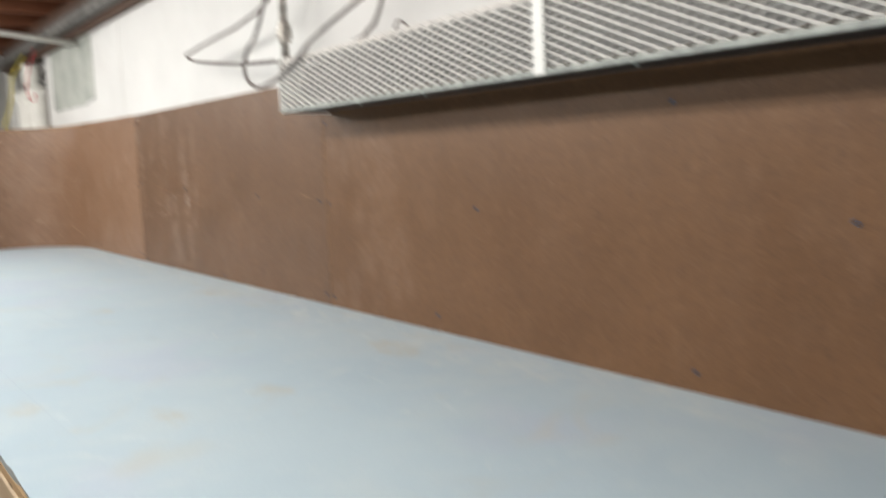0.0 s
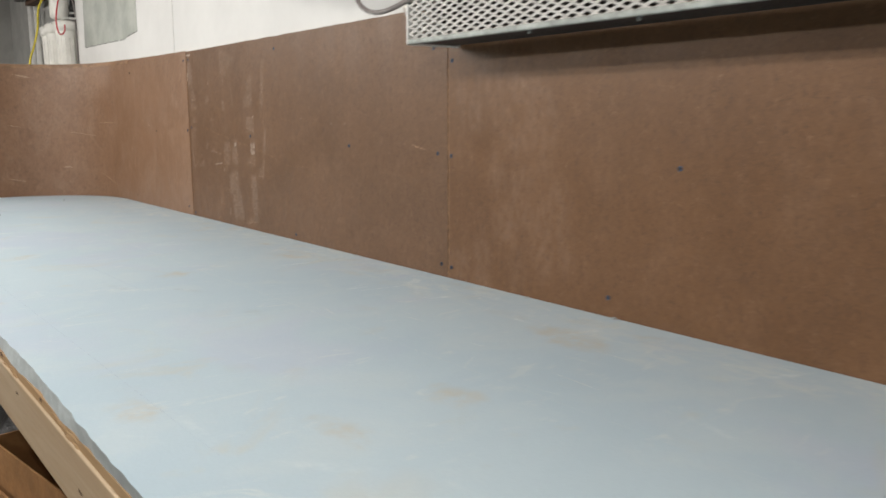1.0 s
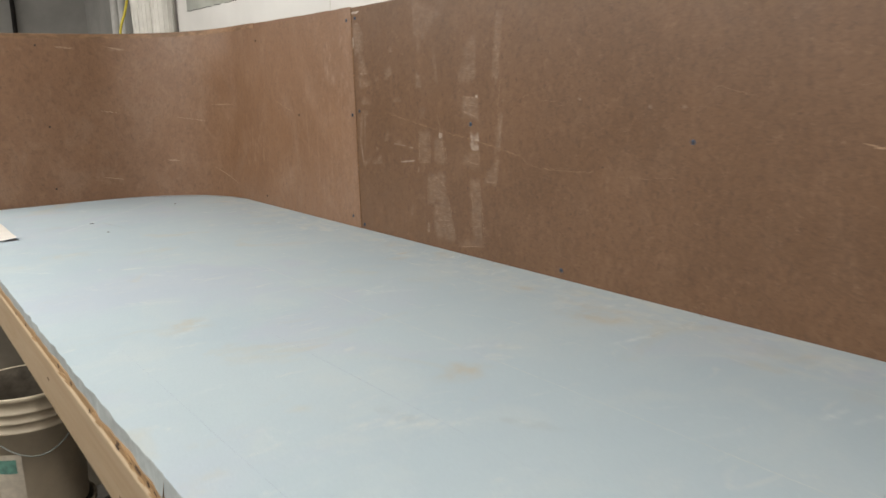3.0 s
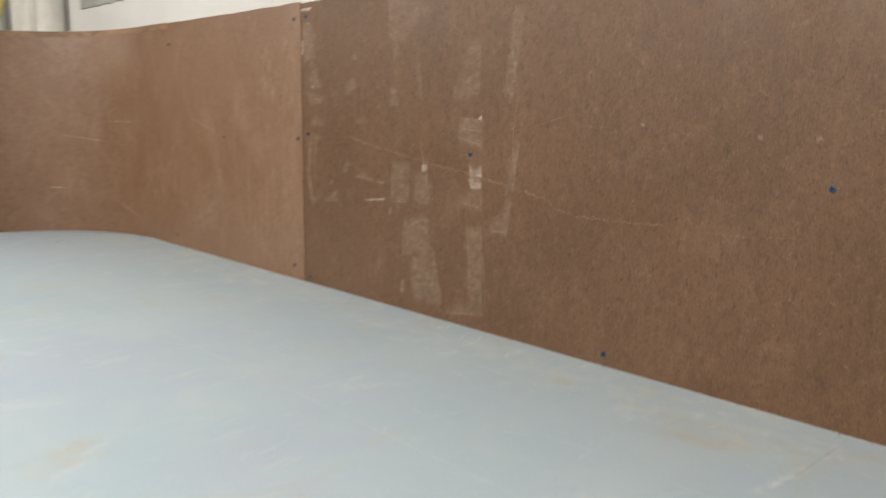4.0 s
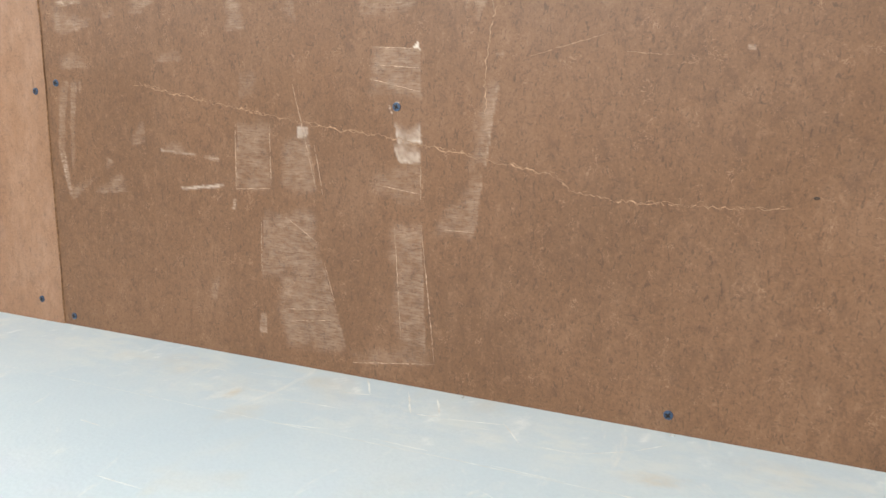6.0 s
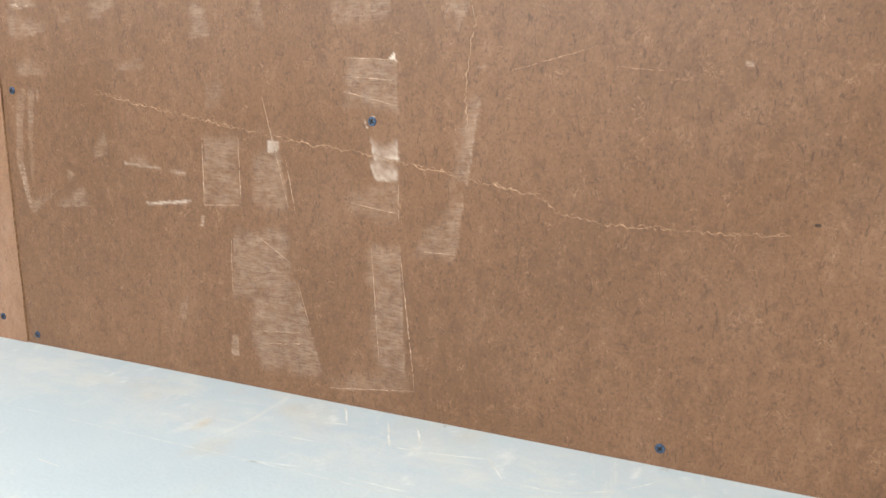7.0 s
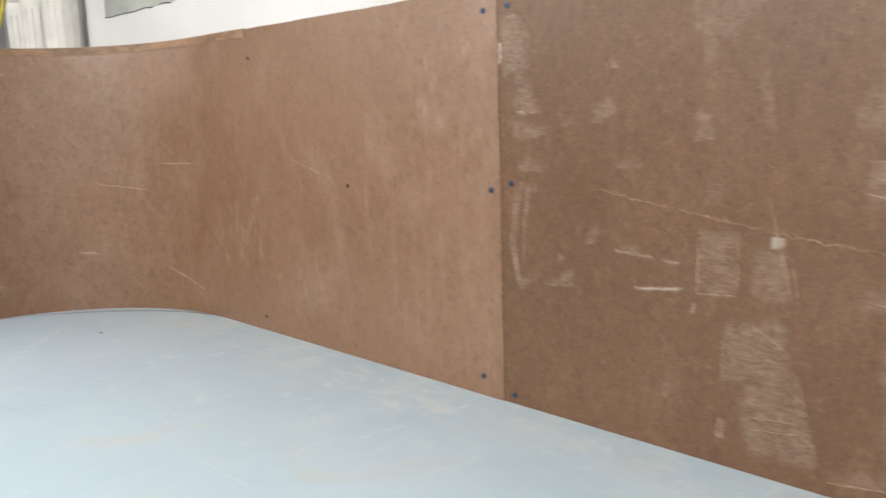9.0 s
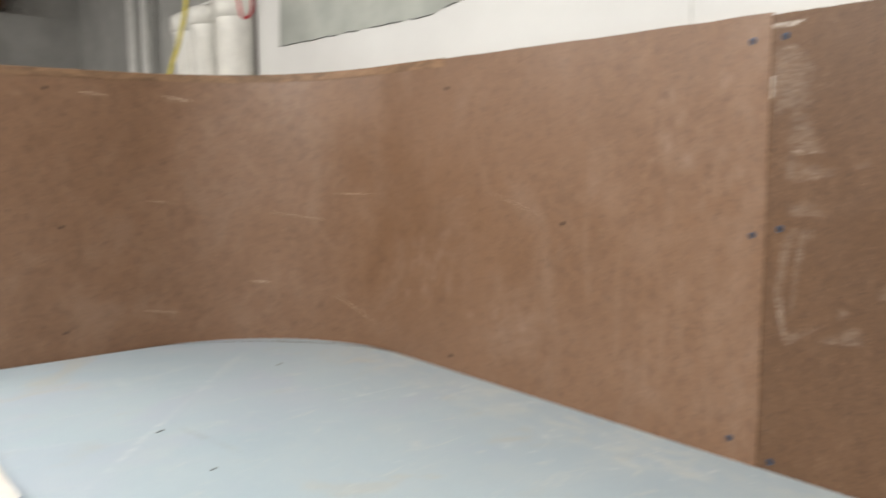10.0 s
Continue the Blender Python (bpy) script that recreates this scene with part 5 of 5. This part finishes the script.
# thin grey line for the shade in the gap between filters and wall end
cable("grey_cord", [(-0.06, 1.52, 2.02), (-0.012, 1.52, 1.97), (-0.002, 1.52, 1.90), (0.0, 1.52, 1.86), (0.004, 1.52, 1.50)], 0.0030, CABLE, "dark grey cord running down the wall end")
for x, y, r in ((0.010, 2.575, 0.020), (0.012, 2.44, 0.017)):
    tagged(part("wall_pipe", tube([(x, y, FLOOR), (x, y, 2.19)], r, 16), WHITE_METAL, None, "", True), "pale vertical pipe against the grey wall", "pipe", "wall pipes")
tagged(part("wall_conduit", tube([(-0.345, 3.46, FLOOR), (-0.345, 3.46, 2.19)], 0.013, 12), DARK_METAL, None, "", True), "dark vertical conduit on the far wall", "conduit")
tagged(part("steel_channel", box(-0.105, -0.052, -6.0, 2.45, 2.050, 2.10, 0.006), DUSTY_METAL), "dusty grey steel channel under the joists", "channel")
tagged(part("far_beam", box(-4.0, -0.27, 3.36, 3.479, 2.07, 2.189, 0.004), LEDGER), "dark wooden beam along the far wall", "beam")
tagged(part("drain_pipe", tube([(-0.012, 0.74, 2.0), (-1.3, 0.74, 2.142)], 0.0135, 14), WHITE_PLASTIC, None, "", True), "white plastic pipe crossing under the ceiling", "pipe")
tagged(part("pipe_hanger", tube(smooth_path([(-0.02, 0.71, 2.03), (-0.03, 0.70, 2.00), (-0.06, 0.735, 1.984), (-0.07, 0.76, 2.0), (-0.07, 0.755, 2.10)]), 0.0022, 6), DARK_METAL), "thin wire hanger for the white pipe", "hanger")


# ---- unseen shop lights: the row over the aisle and three added as fill ----
def unseen_shop_light(x, y):
    lamp = empty("unseen_shop_light", "white shop light with two bare tubes", "lamp", (x, y, LAMP_Z), "shop lights")
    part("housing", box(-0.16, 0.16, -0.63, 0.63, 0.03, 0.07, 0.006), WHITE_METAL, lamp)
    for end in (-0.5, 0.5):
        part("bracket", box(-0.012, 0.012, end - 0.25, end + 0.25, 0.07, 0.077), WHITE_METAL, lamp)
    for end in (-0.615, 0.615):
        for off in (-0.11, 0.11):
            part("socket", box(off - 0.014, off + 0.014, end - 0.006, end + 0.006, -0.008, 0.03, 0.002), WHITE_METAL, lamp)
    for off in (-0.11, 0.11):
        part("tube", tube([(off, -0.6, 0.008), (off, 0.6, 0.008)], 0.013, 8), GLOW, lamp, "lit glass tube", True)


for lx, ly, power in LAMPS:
    unseen_shop_light(lx, ly)


# ---- under and beside the table ----
def bucket(name, x, y, z, material, label, dirty=False):
    b = empty(name, label, "bucket", (x, y, z), "stacked buckets")
    prof = [(0.005, 0.004), (0.125, 0.004), (0.131, 0.0), (0.1325, 0.006), (0.142, 0.262), (0.149, 0.264), (0.149, 0.270), (0.1425, 0.272), (0.143, 0.290), (0.150, 0.292), (0.150, 0.298), (0.1435, 0.300),
            (0.144, 0.316), (0.151, 0.318), (0.151, 0.324), (0.1445, 0.326), (0.145, 0.350), (0.153, 0.352), (0.154, 0.362), (0.150, 0.366), (0.144, 0.364), (0.141, 0.30), (0.128, 0.012), (0.005, 0.010)]
    bm = spun(prof, 56)
    # inner faces take the dirty colour with the shade painted in
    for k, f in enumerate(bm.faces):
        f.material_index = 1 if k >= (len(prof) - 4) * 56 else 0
    part("body", bm, [material, BUCKET_INSIDE], b, "", True)
    return b


upper = bucket("plastic_bucket", -0.868, 0.42, 0.252, BUCKET, "off-white ribbed plastic bucket stacked on another")
lower = bucket("plastic_bucket", -0.868, 0.42, FLOOR, DIRTY_BUCKET, "soiled plastic bucket on the floor under the table")
lower.scale = (1, 1, 1.095)
wire = [(-0.868 + 0.146 * math.cos(a), 0.42 + 0.150 * math.sin(a) - 0.006, 0.565 - 0.115 * math.sin((a - math.pi) / math.pi * math.pi) ** 2) for a in [math.pi + math.pi * k / 20 for k in range(21)]]
part("bail", tube(wire, 0.0016, 6), GALV, upper, "thin wire handle").matrix_parent_inverse = upper.matrix_basis.inverted()


def wrap(name, a0, a1, z0, z1, r, material, parent, label):
    bm = bmesh.new()
    rows = []
    for k in range(13):
        a = radians(a0 + (a1 - a0) * k / 12)
        rows.append([bm.verts.new((-0.868 + (r + 0.0105 * (z - 0.40) / 0.26) * math.cos(a), 0.42 + (r + 0.0105 * (z - 0.40) / 0.26) * math.sin(a), z)) for z in (z0, z1)])
    for p, q in zip(rows, rows[1:]):
        bm.faces.new((p[0], q[0], q[1], p[1]))
    ob = part(name, bm, material, parent, label)
    ob.matrix_parent_inverse = parent.matrix_basis.inverted()
    return ob


label = wrap("label", 222, 252, 0.268, 0.458, 0.1385, LABEL, upper, "worn paper label")
wrap("label_print", 226, 246, 0.403, 0.443, 0.1392, GREEN_INK, label, "green printed bar")
wrap("label_mark", 240, 245, 0.300, 0.315, 0.1392, BLUE_INK, label, "small blue printed dot")


def carton(x, y, wide, deep, tall, turn, label):
    """An open box; x, y is its aisle-side far corner."""
    c = empty("cardboard_box", label, "box", (x, y, FLOOR), "cardboard boxes")
    where, t = pose(x, y, 0, 0, 0, turn), 0.005
    for name, b in (("side", (0, t, -deep, 0, FLOOR, tall)), ("side", (wide - t, wide, -deep, 0, FLOOR, tall)), ("side", (t, wide - t, -deep, t - deep, FLOOR, tall)), ("side", (t, wide - t, -t, 0, FLOOR, tall)),
                    ("bottom", (t, wide - t, t - deep, -t, FLOOR, FLOOR + t))):
        bm = box(*b)
        bmesh.ops.transform(bm, verts=bm.verts, matrix=where)
        at(c, part(name, bm, CARD, c))
    return c, where


outer_box, _ = carton(-0.906, -0.770, 0.455, 0.60, 0.50, 9, "low brown cardboard box holding a taller one")
inner_box, turned = carton(-0.865, -0.845, 0.385, 0.47, 0.58, 9, "open brown cardboard box standing inside a lower one")
inner_box.location.z += 0.006
bm = box(0, 0.17, -0.464, -0.004, -0.0025, 0.0025)
bmesh.ops.transform(bm, verts=bm.verts, matrix=turned @ pose(0.384, 0, 0.58, 0, 40, 0))
at(inner_box, part("flap", bm, CARD, inner_box))


def paper_card():
    """Folded sheets whose near corner lifts off the foam, blue underneath."""
    c = empty("paper_card", "folded white paper with a blue underside lying on the foam", "paper", (-0.862, 0.69, TABLE))
    n = 14
    for name, lift, edge, mats in (("sheet", 0.0046, 0.0, [PAPER, BLUE_INK]), ("lower_sheet", 0.0008, 0.0025, [PAPER, PAPER])):
        bm = bmesh.new()
        grid = [[None] * (n + 1) for _ in range(n + 1)]
        for i in range(n + 1):
            for j in range(n + 1):
                u, v = i / n, j / n
                curl = 0.010 * max(0.0, u - v * 1.6 - 0.35) ** 1.4 if name == "sheet" else 0.0
                bulge = (0.0012 * math.sin(math.pi * v) + 0.0006 * noise.noise((u * 3, v * 5, 2))) if name == "sheet" else 0.0
                grid[i][j] = bm.verts.new((-0.038 + (0.076 - edge) * u, -0.18 + edge + (0.355 - edge) * v + 0.004 * u, lift + curl + bulge))
        for i in range(n):
            for j in range(n):
                bm.faces.new((grid[i][j], grid[i + 1][j], grid[i + 1][j + 1], grid[i][j + 1]))
        bmesh.ops.recalc_face_normals(bm, faces=bm.faces)
        bmesh.ops.solidify(bm, geom=bm.faces[:], thickness=0.0008)
        for f in bm.faces:
            f.material_index = 1 if f.normal.z < 0.3 else 0
        part(name, bm, mats, c)


paper_card()


def rubbish_bag():
    bm = bmesh.new()
    bmesh.ops.create_uvsphere(bm, u_segments=36, v_segments=20, radius=1.0)
    for v in bm.verts:
        d = v.co.normalized()
        r = 1 + 0.16 * noise.noise(d * 2.3) + 0.09 * noise.noise(d * 6.0) + 0.04 * noise.noise(d * 15)
        v.co = Vector((d.x * 0.23 * r, d.y * 0.24 * r, max(0.0, 0.24 + d.z * 0.28 * r)))
    ob = part("rubbish_bag", bm, BLACK_FILM, None, "", True)
    ob.location = (-0.60, 0.11, FLOOR)
    tagged(ob, "crumpled black plastic bag on the floor under the table", "bag")


rubbish_bag()
